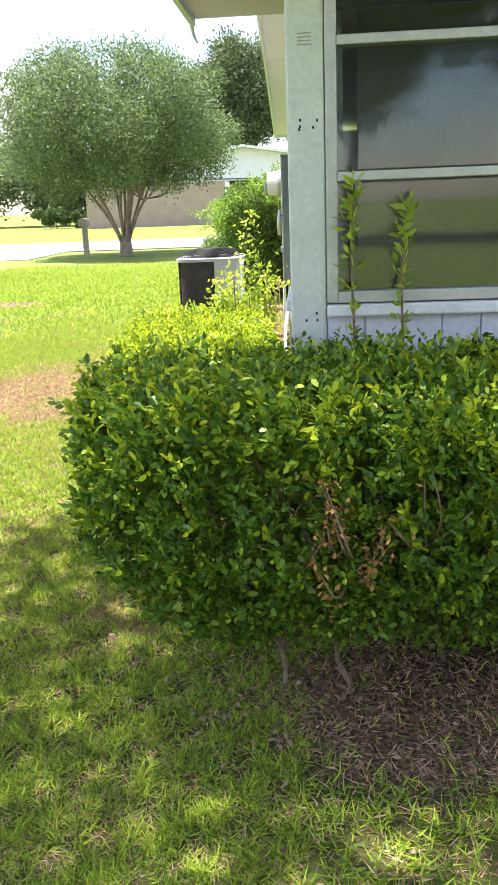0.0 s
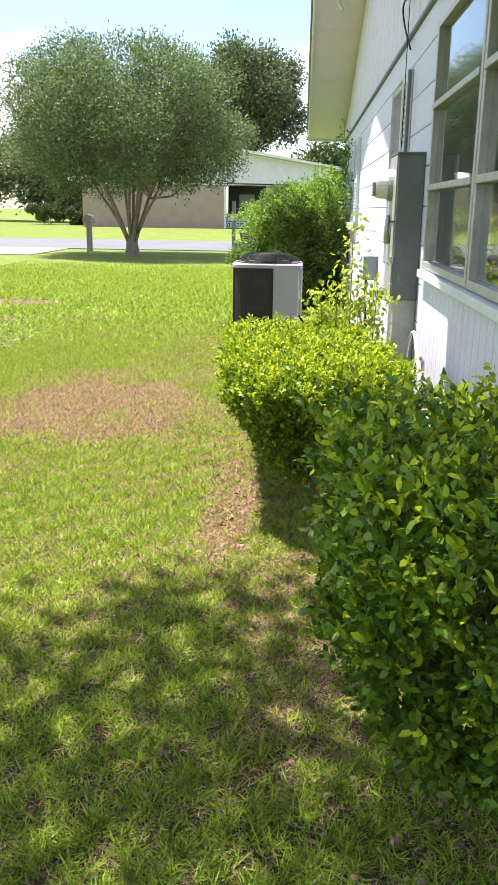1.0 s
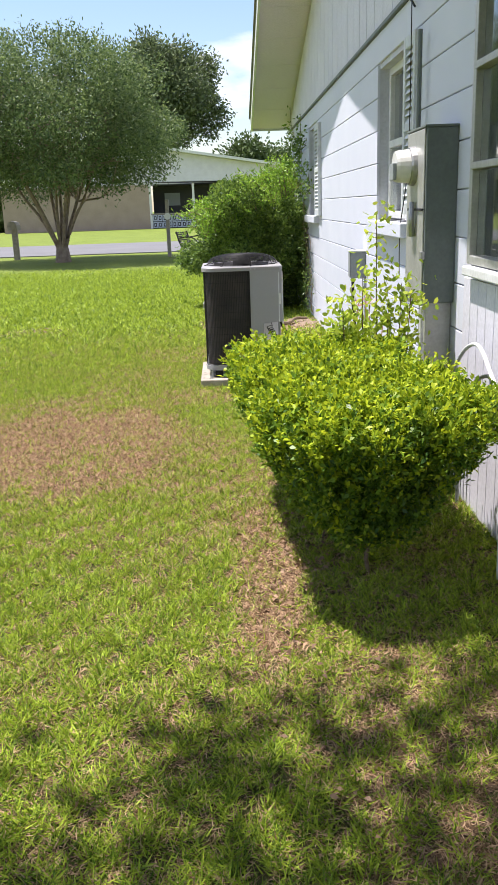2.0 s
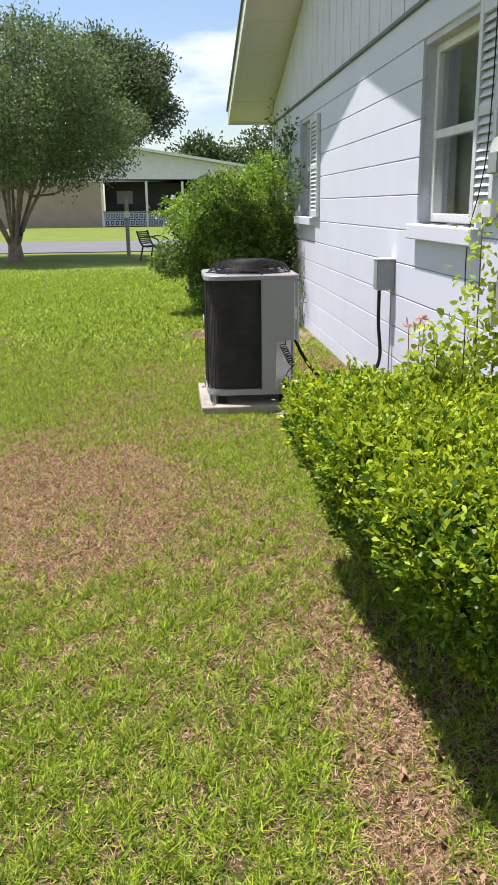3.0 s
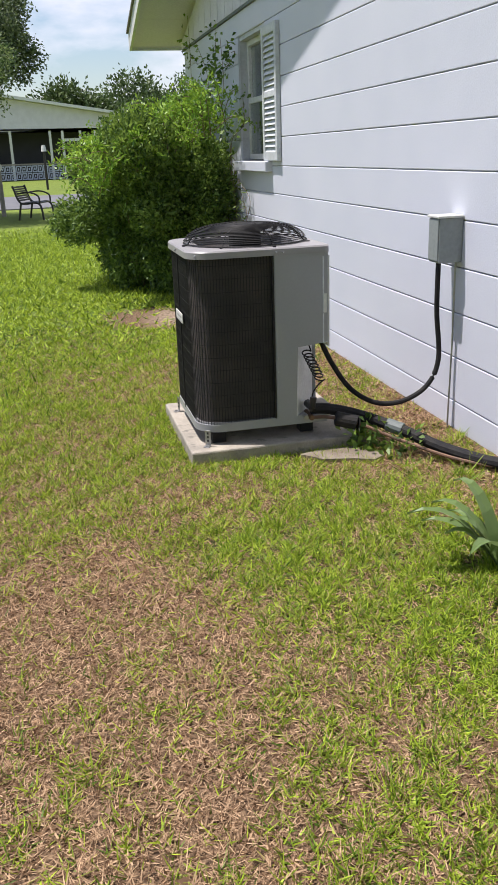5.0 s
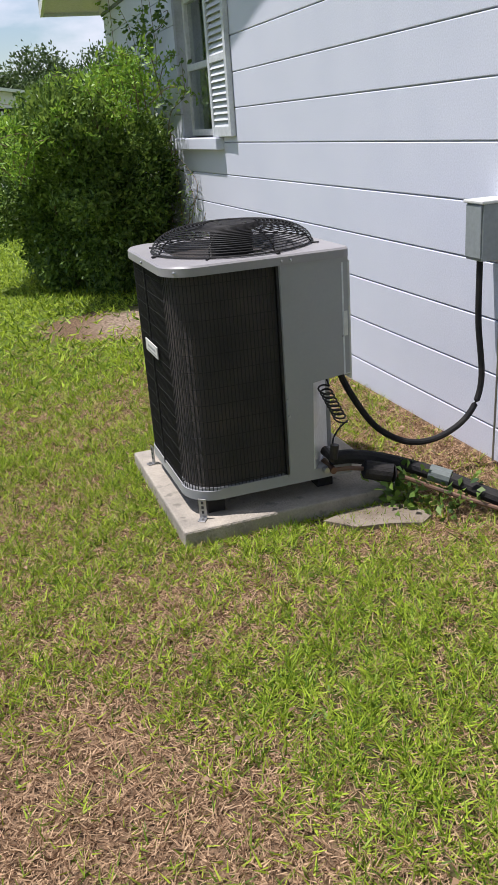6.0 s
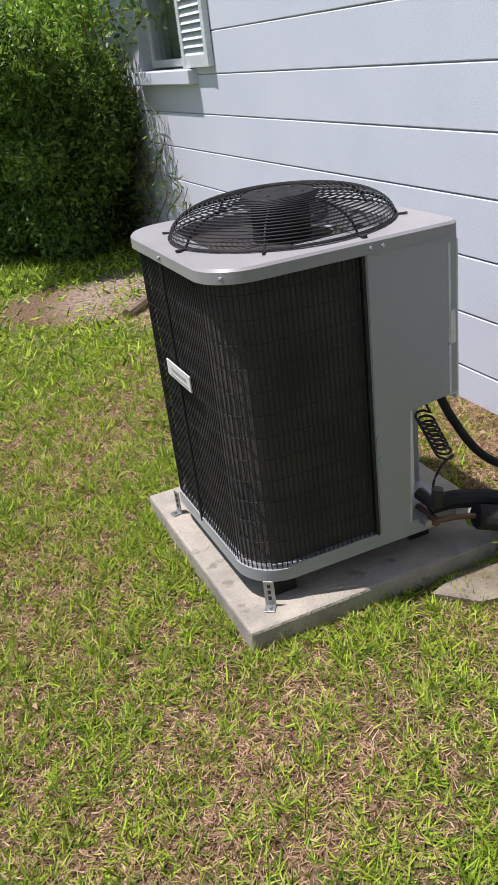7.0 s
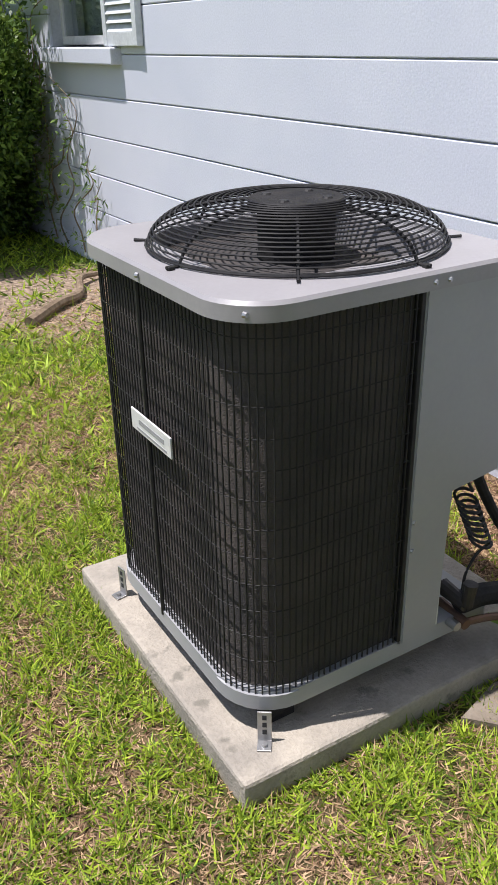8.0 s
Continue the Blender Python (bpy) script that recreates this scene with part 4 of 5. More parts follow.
mt = part("meter", tube(bmesh.new(), [(-0.15, 5.138, 1.46), (-0.17, 5.138, 1.46), (-0.175, 5.138, 1.46)], 0.088, 0.082, seg=24), STEEL, mc, "round meter ring")
part("meter_body", tube(bmesh.new(), [(-0.176, 5.138, 1.46), (-0.225, 5.138, 1.46), (-0.24, 5.138, 1.46)], 0.075, 0.066, seg=24), LABEL, mt, "pale meter drum")
part("register", boxes((-0.258, -0.2405, 5.083, 5.168, 1.40, 1.475), bevel=0.004), GREYBOX, mt, "grey register window")
part("latch", boxes((-0.16, -0.142, 4.916, 4.953, 1.05, 1.085), bevel=0.003), STEEL, mc)
part("lever", tube(bmesh.new(), smooth_path([(-0.165, 5.098, 1.30), (-0.17, 5.083, 1.22), (-0.165, 5.098, 1.15)]), 0.012, 0.018, seg=8), STEEL, mc)
part("seal_bar", boxes((-0.156, -0.1505, 4.938, 5.238, 1.262, 1.272)), WIRE, mc)
duct = part("wireway", boxes((-0.122, -0.001, 4.965, 5.10, -0.01, 0.851), bevel=0.004), ALU, None)
tagged(duct, "pale grey metal duct from the meter cabinet to the ground", "cable duct")
riser = part("conduit", tube(bmesh.new(), [(-0.04, 5.55, 1.30), (-0.04, 5.55, 1.9), (-0.04, 5.55, 2.11)], 0.011, seg=14), DARKBOX, None, smooth=True)
tagged(riser, "dark grey conduit rising from the meter cabinet", "conduit")
cond = part("conduit", tube(bmesh.new(), [(-0.145, 4.935, 0.84), (-0.145, 4.935, 0.0)], 0.009, seg=12), TRIM, None, smooth=True)
tagged(cond, "thin white pipe below the meter cabinet", "conduit")
cond2 = part("conduit", tube(bmesh.new(), [(-0.05, 5.188, 0.84), (-0.05, 5.188, 0.0)], 0.017, seg=12), TRIM, None, smooth=True)
tagged(cond2, "thin white conduit below the meter cabinet", "conduit")
mast = part("conduit", tube(bmesh.new(), [(-0.03, 5.358, 1.0), (-0.03, 5.358, 0.45), (-0.03, 5.338, 0.0)], 0.013, seg=10), ALU, None)
tagged(mast, "thin metal conduit up the block wall", "conduit")
spig = thing("hose_tap", (-0.06, 5.458, 0.9), "white plastic pipe elbow with cap on the wall", "tap")
part("elbow", tube(bmesh.new(), smooth_path([(0.0, 5.458, 0.93), (-0.06, 5.458, 0.935), (-0.085, 5.458, 0.90), (-0.085, 5.458, 0.80)]), 0.02, seg=10), LABEL, spig)
part("cap", tube(bmesh.new(), [(-0.085, 5.458, 0.945), (-0.085, 5.458, 0.985)], 0.027, seg=12), STEEL, spig)
wire = part("service_wire", tube(bmesh.new(), smooth_path([(-0.045, 5.730, 2.55), (-0.045, 5.735, 2.2), (-0.045, 5.730, 1.8), (-0.045, 5.755, 1.5), (-0.045, 5.820, 1.34), (-0.05, 5.890, 1.2), (-0.05, 5.920, 1.05), (-0.05, 5.910, 0.9)]), 0.0028, seg=6), RUBBER, None)
tagged(wire, "thin loose wire hanging down over the shutter", "wire")

# white hoop and bent pipe at the foot of the sunroom wall, hook on the gable
hoop = part("wire_hoop", tube(bmesh.new(), smooth_path([(-0.06, 4.74, 0.0), (-0.07, 4.72, 0.4), (-0.09, 4.50, 0.66), (-0.10, 4.24, 0.775), (-0.11, 4.03, 0.72), (-0.11, 3.86, 0.55), (-0.11, 3.81, 0.0)], 6), 0.008, seg=8), LABEL, None, smooth=True)
tagged(hoop, "white bent plastic pipe hoop against the sunroom wall", "pipe")
hoop2 = part("wire_hoop", tube(bmesh.new(), smooth_path([(-0.05, 4.58, 0.0), (-0.05, 4.56, 0.35), (-0.06, 4.38, 0.58), (-0.06, 4.18, 0.66), (-0.06, 4.13, 0.6)], 6), 0.008, seg=8), STEEL, None, smooth=True)
tagged(hoop2, "thin grey bent wire against the sunroom wall", "wire")
elbow = part("drain_pipe", tube(bmesh.new(), smooth_path([(-0.05, 5.06, 0.55), (-0.055, 5.05, 0.45), (-0.08, 5.10, 0.36), (-0.12, 5.22, 0.28), (-0.13, 5.25, 0.0)], 6), 0.026, seg=10), LABEL, None, smooth=True)
tagged(elbow, "white plastic drain pipe bending down to the soil", "pipe")
hook = part("wire_hook", tube(bmesh.new(), smooth_path([(-0.02, 5.78, 2.26), (-0.03, 6.00, 2.40), (-0.04, 6.12, 2.52), (-0.05, 6.00, 2.56), (-0.05, 5.65, 2.52), (-0.04, 5.40, 2.46)], 6), 0.006, seg=6), WIRE, None)
tagged(hook, "black cable looping from the siding to the wall", "cable")


# ---- plants ----
def shell_points(n, inside, lo, hi, depth):
    """Random places within `depth` below the skin of a solid given by inside(p) > 0 (a distance in metres)."""
    out = []
    count = 0
    while count < n:
        p = rng.uniform(lo, hi, (n * 3, 3))
        d = inside(p)
        keep = (d > 0) & (d < depth * rng.uniform(0.05, 1.0, len(p)) ** 1.3)
        out.append(p[keep])
        count += keep.sum()
    return np.concatenate(out)[:n]


def lumps(p, scale, seed):
    """A smooth random value from -1 to 1 over space."""
    r = np.random.default_rng(seed)
    v = np.zeros(len(p))
    for k in range(6):
        w = r.normal(size=3) * scale * (1 + 0.5 * k)
        v += np.sin(p @ w + r.uniform(0, 6.3)) / (1 + 0.4 * k)
    return v / 3.0


def hedge(name, label, spine, half, top, foot, n, seed, leaf=(0.0245, 0.0125), mat=None, hollows=(), near=False, waist=(0.62, 0.75), sunlit_share=0.95):
    """A clipped hedge: a spine of x, y points, half width, a flat top, and a narrower foot."""
    mat = mat or HEDGE_LEAF
    sp = np.array(spine)
    e = thing(name, (sp[:, 0].mean(), sp[:, 1].mean(), 0), label, "hedge", "clipped hedges along the house")

    def to_spine(p):
        best = np.full(len(p), 1e9)
        for a, b in zip(sp, sp[1:]):
            ab = b - a
            t = np.clip(((p[:, :2] - a) @ ab) / (ab @ ab), 0, 1)
            best = np.minimum(best, (np.abs(p[:, :2] - a - t[:, None] * ab) ** 4).sum(1) ** 0.25)
        return best

    def inside(p):
        z = p[:, 2]
        w = half * np.clip(waist[0] + waist[1] * (z - foot) / (top - foot), 0, 1.0) + 0.035 * lumps(p, 7.0, seed)
        low = foot + 0.07 * lumps(p, 9.0, seed + 1)
        up = top + 0.02 * lumps(p, 8.0, seed + 2) + 0.022 * lumps(p, 24.0, seed + 3)
        return np.minimum(np.minimum(w - to_spine(p), up - z), (z - low) * 1.0)

    lo = np.r_[sp.min(0) - half - 0.1, max(0.03, foot - 0.1)]
    hi = np.r_[sp.max(0) + half + 0.1, top + 0.05]
    p = np.concatenate([shell_points(n, inside, lo, hi, 0.10), shell_points(n // 4, inside, lo, hi, 0.26)])
    # thin places where the twigs show
    gap = lumps(p, 11.0, seed + 5) + 0.5 * lumps(p, 23.0, seed + 6)
    for h in hollows:
        gap += 0.3 * np.exp(-((np.linalg.norm(p - np.array(h), axis=1) / 0.12) ** 2))
    p = p[(gap < 0.30) | ((p[:, 2] > top - 0.14) & (gap < 0.72)) | (rng.random(len(p)) < 0.08)]
    # shoots stand in bunches with dark gaps between them
    bunch = lumps(p, 46.0, seed + 8) + 0.6 * lumps(p, 90.0, seed + 9)
    p = p[(bunch > 0.04) | (rng.random(len(p)) < 0.14)]
    # the shaded inner growth
    p = np.concatenate([p, shell_points(n // 3, lambda q: inside(q) - 0.09, lo, hi, 0.2)])
    c = sp.mean(0)
    d = np.c_[rng.normal(size=(len(p), 2)) * 0.45, rng.uniform(0.35, 1.0, len(p))]
    d[:, :2] += 0.45 * (p[:, :2] - c) / (np.abs(p[:, :2] - c) + 0.2)
    d /= np.linalg.norm(d, axis=1, keepdims=True)
    # shoots: leaves in pairs along a short upright twig end
    k = 8
    step = np.tile(np.linspace(0, 0.062, k), len(p))[:, None] * np.repeat(rng.uniform(0.6, 1.3, len(p)), k)[:, None]
    stem = np.repeat(d, k, axis=0)
    pp = np.repeat(p, k, axis=0) + stem * step
    dd = stem * 0.75 + rng.normal(scale=0.55, size=stem.shape)
    # lighter leaves thicken towards the top, painting the sun that falls there
    depth = np.minimum(top - p[:, 2], 0.55 * np.maximum(inside(p), 0) + 0.55 * (top - p[:, 2]))
    young = np.repeat(rng.random(len(p)) < sunlit_share * np.exp(-np.maximum(depth + 0.03 * lumps(p, 20.0, seed + 7), 0) / 0.13), k)
    fo = part("foliage", leaf_mesh("foliage", pp[~young], dd[~young], *leaf, flat=0.6, oval=near), mat, e)
    tagged(fo, kind="stuff")
    tagged(part("sunlit_growth", leaf_mesh("sunlit_growth", pp[young], dd[young], *leaf, flat=0.6, oval=near), SUNLIT_LEAF, e, "yellow-green leaves, coloured as sunlit and young"), kind="stuff")
    # longer shoots standing out above the clipped top
    m = 60
    a = rng.uniform(lo, hi, (m * 30, 3))
    a[:, 2] = top - 0.01
    a = a[inside(a - np.array([0, 0, 0.03])) > 0.0][:m]
    if len(a):
        q, w = [], []
        for b in a:
            h = rng.uniform(0.03, 0.09)
            lean = rng.normal(scale=0.3, size=2)
            for j in range(8):
                t = j / 7
                q.append(b + np.array([lean[0] * h * t, lean[1] * h * t, h * t]))
                w.append(np.array([*rng.normal(scale=0.8, size=2), 0.7]))
        tagged(part("top_growth", leaf_mesh("top_growth", q, w, *leaf, oval=True), SUNLIT_LEAF, e), kind="stuff")
    # stems and twigs
    length = np.r_[0, np.cumsum(np.linalg.norm(np.diff(sp, axis=0), axis=1))]
    stems = max(4, int(length[-1] / 0.22))
    for i in range(stems):
        s = (i + 0.5) / stems * length[-1]
        b = np.array([np.interp(s, length, sp[:, 0]), np.interp(s, length, sp[:, 1]), 0.0]) + np.r_[rng.normal(scale=0.05, size=2), -0.02]
        bm_s = bmesh.new()
        fork = b + np.r_[rng.normal(scale=0.05, size=2), rng.uniform(0.12, 0.22)]
        tube(bm_s, [b, (b + fork) / 2 + np.r_[rng.normal(scale=0.02, size=2), 0], fork], 0.009, 0.007, seg=6)
        for j in range(9):
            a = rng.uniform(0, 6.283)
            up = rng.uniform(0.22, top - foot - 0.05)
            reach = half * (0.42 + 0.4 * up / (top - foot))
            tip = fork + np.array([reach * math.cos(a), reach * math.sin(a), up])
            mid = (fork + tip) / 2 + rng.normal(scale=0.05, size=3)
            tube(bm_s, smooth_path([fork, mid, tip], 3), 0.0055, 0.0025, seg=5)
            for q in range(3):
                s2 = mid + (tip - mid) * rng.uniform(0, 1)
                tube(bm_s, [s2, s2 + rng.normal(scale=0.07, size=3) + np.array([0, 0, 0.05])], 0.003, 0.0012, seg=4)
        part("stem", bm_s, TWIG, e)
    return e


front_hedge = hedge("hedge", "dense clipped green hedge along the sunroom front", [(-0.15, 1.84), (0.5, 1.83), (1.5, 1.83)], 0.405, 0.90, 0.19, 17500, 11, near=True, waist=(0.45, 1.2), sunlit_share=0.5, hollows=((0.10, 1.42, 0.62),))
hedge("hedge", "sunlit clipped hedge leaning out over the lawn", [(-0.56, 3.84), (-0.62, 4.3), (-0.685, 4.74)], 0.355, 0.675, 0.18, 18500, 31, waist=(0.42, 0.75))


def dead_patch(owner, spots):
    """Dry branches inside a hedge, with or without their brown leaves."""
    r = np.random.default_rng(4)
    for x, y, z, leafy in spots:
        bm = bmesh.new()
        q, w = [], []
        for k in range(9 if leafy else 4):
            tip = np.array([x + r.normal(scale=0.06), y + r.normal(scale=0.02), z + r.normal(scale=0.055) + (0 if leafy else 0.05)])
            root = np.array([x + 0.03, y + 0.16, z - 0.16])
            line = smooth_path([root, (root + tip) / 2 + np.array([0, -0.05, -0.02]) + r.normal(scale=0.02, size=3), tip], 5)
            tube(bm, line, 0.0045, 0.002, seg=5)
            for _ in range(28 if leafy else 2):
                q.append(np.array(line[r.integers(len(line) // 2, len(line))]) + r.normal(scale=0.016, size=3))
                w.append(r.normal(size=3))
        branch = part("dead_branch", bm, TWIG, owner, "bare dry branch")
        tagged(part("dry_leaves", leaf_mesh("dry_leaves", q, w, 0.019, 0.010), DEAD_LEAF, branch, "dry orange-brown leaves"), kind="stuff")


dead_patch(front_hedge, [(0.10, 1.40, 0.66, True), (0.28, 1.40, 0.71, False)])


def shrub(name, label, centre, radii, n, seed, leaf, mat, floor_z=0.1, lobes=10, lean=0.0):
    e = thing(name, (centre[0], centre[1], 0), label, "shrub")
    r = np.random.default_rng(seed)
    c = np.array(centre)
    blobs = []
    for k in range(lobes):
        q = r.normal(size=3)
        q /= np.linalg.norm(q)
        q[2] += lean * q[0]
        at = c + q * np.array(radii) * r.uniform(0.3, 0.85)
        if lean and at[0] < c[0] + 0.1:
            at[2] = max(at[2], 0.66)
        blobs.append((at, np.array(radii) * r.uniform(0.2, 0.42)))

    if lean:
        for k in range(9):
            a = r.uniform(0, 6.283)
            b = np.array([c[0] + 0.16 + 0.34 * radii[0] * math.cos(a), c[1] + 0.1 + 0.45 * radii[1] * math.sin(a), 0.36])
            blobs.append((b, np.array([0.30, 0.42, 0.38])))

    def inside(p):
        best = np.full(len(p), -1e9)
        for b, rr in blobs:
            best = np.maximum(best, (1 - np.linalg.norm((p - b) / rr, axis=1)) * rr.min())
        return best + 0.05 * lumps(p, 9.0, seed)

    lo, hi = c - np.array(radii) * 1.25, c + np.array(radii) * 1.25
    lo[2] = max(lo[2], floor_z)
    p = shell_points(n, inside, lo, hi, 0.28)
    d = (p - c) / np.array(radii) + rng.normal(scale=0.6, size=p.shape)
    d[:, 2] += 0.3
    pp = np.repeat(p, 3, axis=0) + rng.normal(scale=0.03, size=(len(p) * 3, 3))
    dd = np.repeat(d, 3, axis=0) + rng.normal(scale=0.6, size=(len(p) * 3, 3))
    tagged(part("foliage", leaf_mesh("foliage", pp, dd, *leaf), mat, e), kind="stuff")
    # long shoots out of the top
    q, w = [], []
    bm = bmesh.new()
    for k in range(240 if lean else 26 if radii[2] > 0.3 else 0):
        a = r.uniform(0, 6.283)
        b = c + np.array([math.cos(a) * radii[0] * r.uniform(0, 0.8), math.sin(a) * radii[1] * r.uniform(0, 0.8), radii[2] * 0.6])
        t = b + np.array([math.cos(a) * 0.2, math.sin(a) * 0.2, r.uniform(0.1, 0.5)])
        if lean:
            # arching fronds over the top and the open side
            u = r.uniform(-0.72, 0.8)
            v = r.uniform(-0.8, 0.8)
            b = c + np.array([u * radii[0] * 0.8, v * radii[1], radii[2] * (0.15 + lean * u + 0.35 * math.sqrt(1 - v * v))])
            out = np.array([-0.15 + 0.3 * r.normal(), v * 0.3 - 0.15, 0.0])
            t = b + out * r.uniform(0.3, 0.8) + np.array([0, 0, r.uniform(0.02, 0.36)])
        line = smooth_path([b, (b + t) / 2 + np.array([0, 0, 0.1]), t], 5)
        tube(bm, line, 0.005, 0.002, seg=4)
        for s in line:
            for _ in range(6 if lean else 3):
                q.append(np.array(s) + (r.normal(scale=0.02, size=3) if lean else 0))
                w.append(r.normal(size=3) + np.array([0, 0, 0.2]))
    if q:
        tagged(part("top_growth", leaf_mesh("top_growth", q, w, *((0.05, 0.017) if lean else leaf)), FROND_LEAF if lean else mat, e), kind="stuff")
    for k in range(7):
        a = r.uniform(0, 6.283)
        t = c + np.array([math.cos(a) * radii[0] * 0.4, math.sin(a) * radii[1] * 0.4, radii[2] * r.uniform(-0.1, 0.5)])
        b = np.array([c[0] + 0.15 * radii[0] * math.cos(a), c[1] + 0.15 * radii[0] * math.sin(a), -0.02])
        tube(bm, smooth_path([b, (b + t) / 2 + r.normal(scale=0.05, size=3) * radii[0], t], 5), 0.02 * min(1, radii[0]), 0.006 * min(1, radii[0]), seg=6)
    part("stem", bm, TWIG, e)
    return e


shrub("shrub", "large unkempt green shrub against the house corner", (-0.74, 12.5, 0.88), (0.98, 1.4, 0.84), 25000, 3, (0.048, 0.021), SHRUB_LEAF, floor_z=0.02, lobes=22, lean=0.42)


def tree(name, label, base, trunks, crown_c, crown_r, n, leaf, mat, seed, bark=None, lobes=18, trunk_r=0.12, small=1.0, droop=-0.5, full=False, stool=False):
    bark = bark or BARK
    r = np.random.default_rng(seed)
    e = thing(name, base, label, "tree")
    c, cr = np.array(crown_c), np.array(crown_r)
    blobs = []
    for k in range(lobes):
        q = r.normal(size=3)
        q /= np.linalg.norm(q)
        if q[2] < droop:
            q[2] *= -0.4
        s = (0.80 if full else 0.84) * r.uniform(0.45 if full else 0.02, 1.0) ** 0.45
        blobs.append((c + q * cr * s, cr * r.uniform(0.24, 0.42) * small))
    blobs += [(c + np.array([0, 0, -0.1 * cr[2]]), cr * 0.5)]

    def inside(p):
        best = np.full(len(p), -1e9)
        for b, rr in blobs:
            best = np.maximum(best, (1 - np.linalg.norm((p - b) / rr, axis=1)) * rr.min())
        return best + 0.06 * cr.min() * lumps(p, 5.0 / cr.min(), seed)

    lo, hi = c - cr * 1.2, c + cr * 1.2
    p = shell_points(n, inside, lo, hi, 0.34 * cr.min())
    d = (p - c) / cr + rng.normal(scale=0.8, size=p.shape)
    pp = np.repeat(p, 3, axis=0) + rng.normal(scale=leaf[0] * 1.1, size=(len(p) * 3, 3))
    dd = np.repeat(d, 3, axis=0) + rng.normal(scale=0.7, size=(len(p) * 3, 3))
    tagged(part("crown", leaf_mesh("crown", pp, dd, *leaf), mat, e), kind="stuff")
    b0 = np.array(base)
    if stool:
        part("trunk", tube(bmesh.new(), smooth_path([b0 + np.array([0, 0, -0.05]), b0 + np.array([0.01, 0, 0.18]), b0 + np.array([0, 0, 0.46])], 4), trunk_r * 1.7, trunk_r * 1.15, seg=12), bark, e, smooth=True)
    for k in range(trunks):
        a = k * math.tau / trunks + r.uniform(-0.3, 0.3)
        spread = 0.0 if trunks == 1 else 1.0
        foot = b0 + spread * trunk_r * (0.5 if stool else 1.0) * np.array([math.cos(a), math.sin(a), 0]) + np.array([0, 0, 0.3 if stool else -0.05])
        t = c + np.array([math.cos(a) * cr[0] * 0.46 * spread, math.sin(a) * cr[1] * 0.46 * spread, r.uniform(-0.1, 0.25) * cr[2]])
        bend = foot + (t - foot) * 0.45 + np.array([0, 0, 0.12 * (t[2] - foot[2])]) + r.normal(scale=0.04, size=3) * cr[0]
        bm = bmesh.new()
        line = smooth_path([foot, foot + (bend - foot) * 0.4 + np.array([0, 0, 0.1]), bend, t], 5)
        tube(bm, line, trunk_r * (1.0 if trunks == 1 else 0.42), trunk_r * 0.14, seg=8)
        for q in range(6):
            s = np.array(line[r.integers(len(line) // 2, len(line))])
            aim = blobs[r.integers(0, len(blobs))][0]
            aim = s + (aim - s) * 0.7
            tube(bm, smooth_path([s, (s + aim) / 2 + r.normal(scale=0.05, size=3) * cr[0], aim], 4), trunk_r * 0.25, trunk_r * 0.06, seg=5)
        part("trunk", bm, bark, e, smooth=True)
    return e


tree("tree", "small multi-trunk tree with a wide loose crown", (-5.45, 24.2, 0), 13, (-5.6, 24.2, 3.55), (4.05, 3.5, 2.5), 30000, (0.095, 0.042), TREE_LEAF, 5, lobes=230, trunk_r=0.135, small=0.46, droop=-0.85, full=True, stool=True)
tree("tree", "tall dark live oak behind the houses", (-6.6, 82, 0), 1, (-6.6, 82, 10.3), (6.9, 6.0, 6.4), 14000, (0.36, 0.17), OAK_LEAF, 9, trunk_r=0.5, lobes=40, small=0.72)
# the big tree that shades the near lawn
tree("tree", "tall shade tree beside the house", (-6.2, -2.6, 0), 1, (-2.9, 0.35, 7.6), (4.4, 3.2, 2.0), 8800, (0.16, 0.08), OAK_LEAF, 13, trunk_r=0.3, lobes=64)

# trees behind the walk, mirrored in the sunroom panes
for k, (x, yy, z, rx, rz) in enumerate(((-9, -20, 6.0, 4.5, 3.8), (1, -24, 6.5, 5.0, 4.4), (10, -22, 6.2, 5.0, 4.2), (18, -26, 6.8, 5.5, 4.6))):
    tree("tree", "large dark tree across the back lawn", (x, yy, 0), 1, (x, yy, z), (rx, rx, rz), 4500, (0.3, 0.15), OAK_LEAF, 90 + k, trunk_r=0.3, lobes=26)

# sapling by the meter cabinet
def sapling():
    e = thing("sapling", (-0.375, 4.94, 0), "young leggy shrub with bright yellow-green leaves", "shrub")
    r = np.random.default_rng(21)
    q, w = [], []
    for k in range(13):
        a = r.uniform(0, 6.283)
        b = np.array([-0.375 + 0.05 * math.cos(a), 4.94 + 0.05 * math.sin(a), -0.02])
        h = r.uniform(0.62, 1.02) if k else 1.25
        s = r.uniform(0.06, 0.22) if k else 0.05
        t = np.array([-0.375 + s * math.cos(a), 4.94 + s * math.sin(a), h])
        line = smooth_path([b, (b + t) / 2 + np.array([s * 0.2 * math.cos(a), s * 0.2 * math.sin(a), 0.05]), t], 8)
        bm = bmesh.new()
        tube(bm, line, 0.006, 0.002, seg=5)
        part("stem", bm, TWIG, e)
        for s_ in line[3:]:
            for _ in range(20):
                q.append(np.array(s_) + r.normal(scale=0.045, size=3))
                w.append(r.normal(size=3) + np.array([0, 0, 0.25]))
    tagged(part("leaves", leaf_mesh("leaves", q, w, 0.034, 0.018, oval=True), SAPLING_LEAF, e), kind="stuff")


sapling()


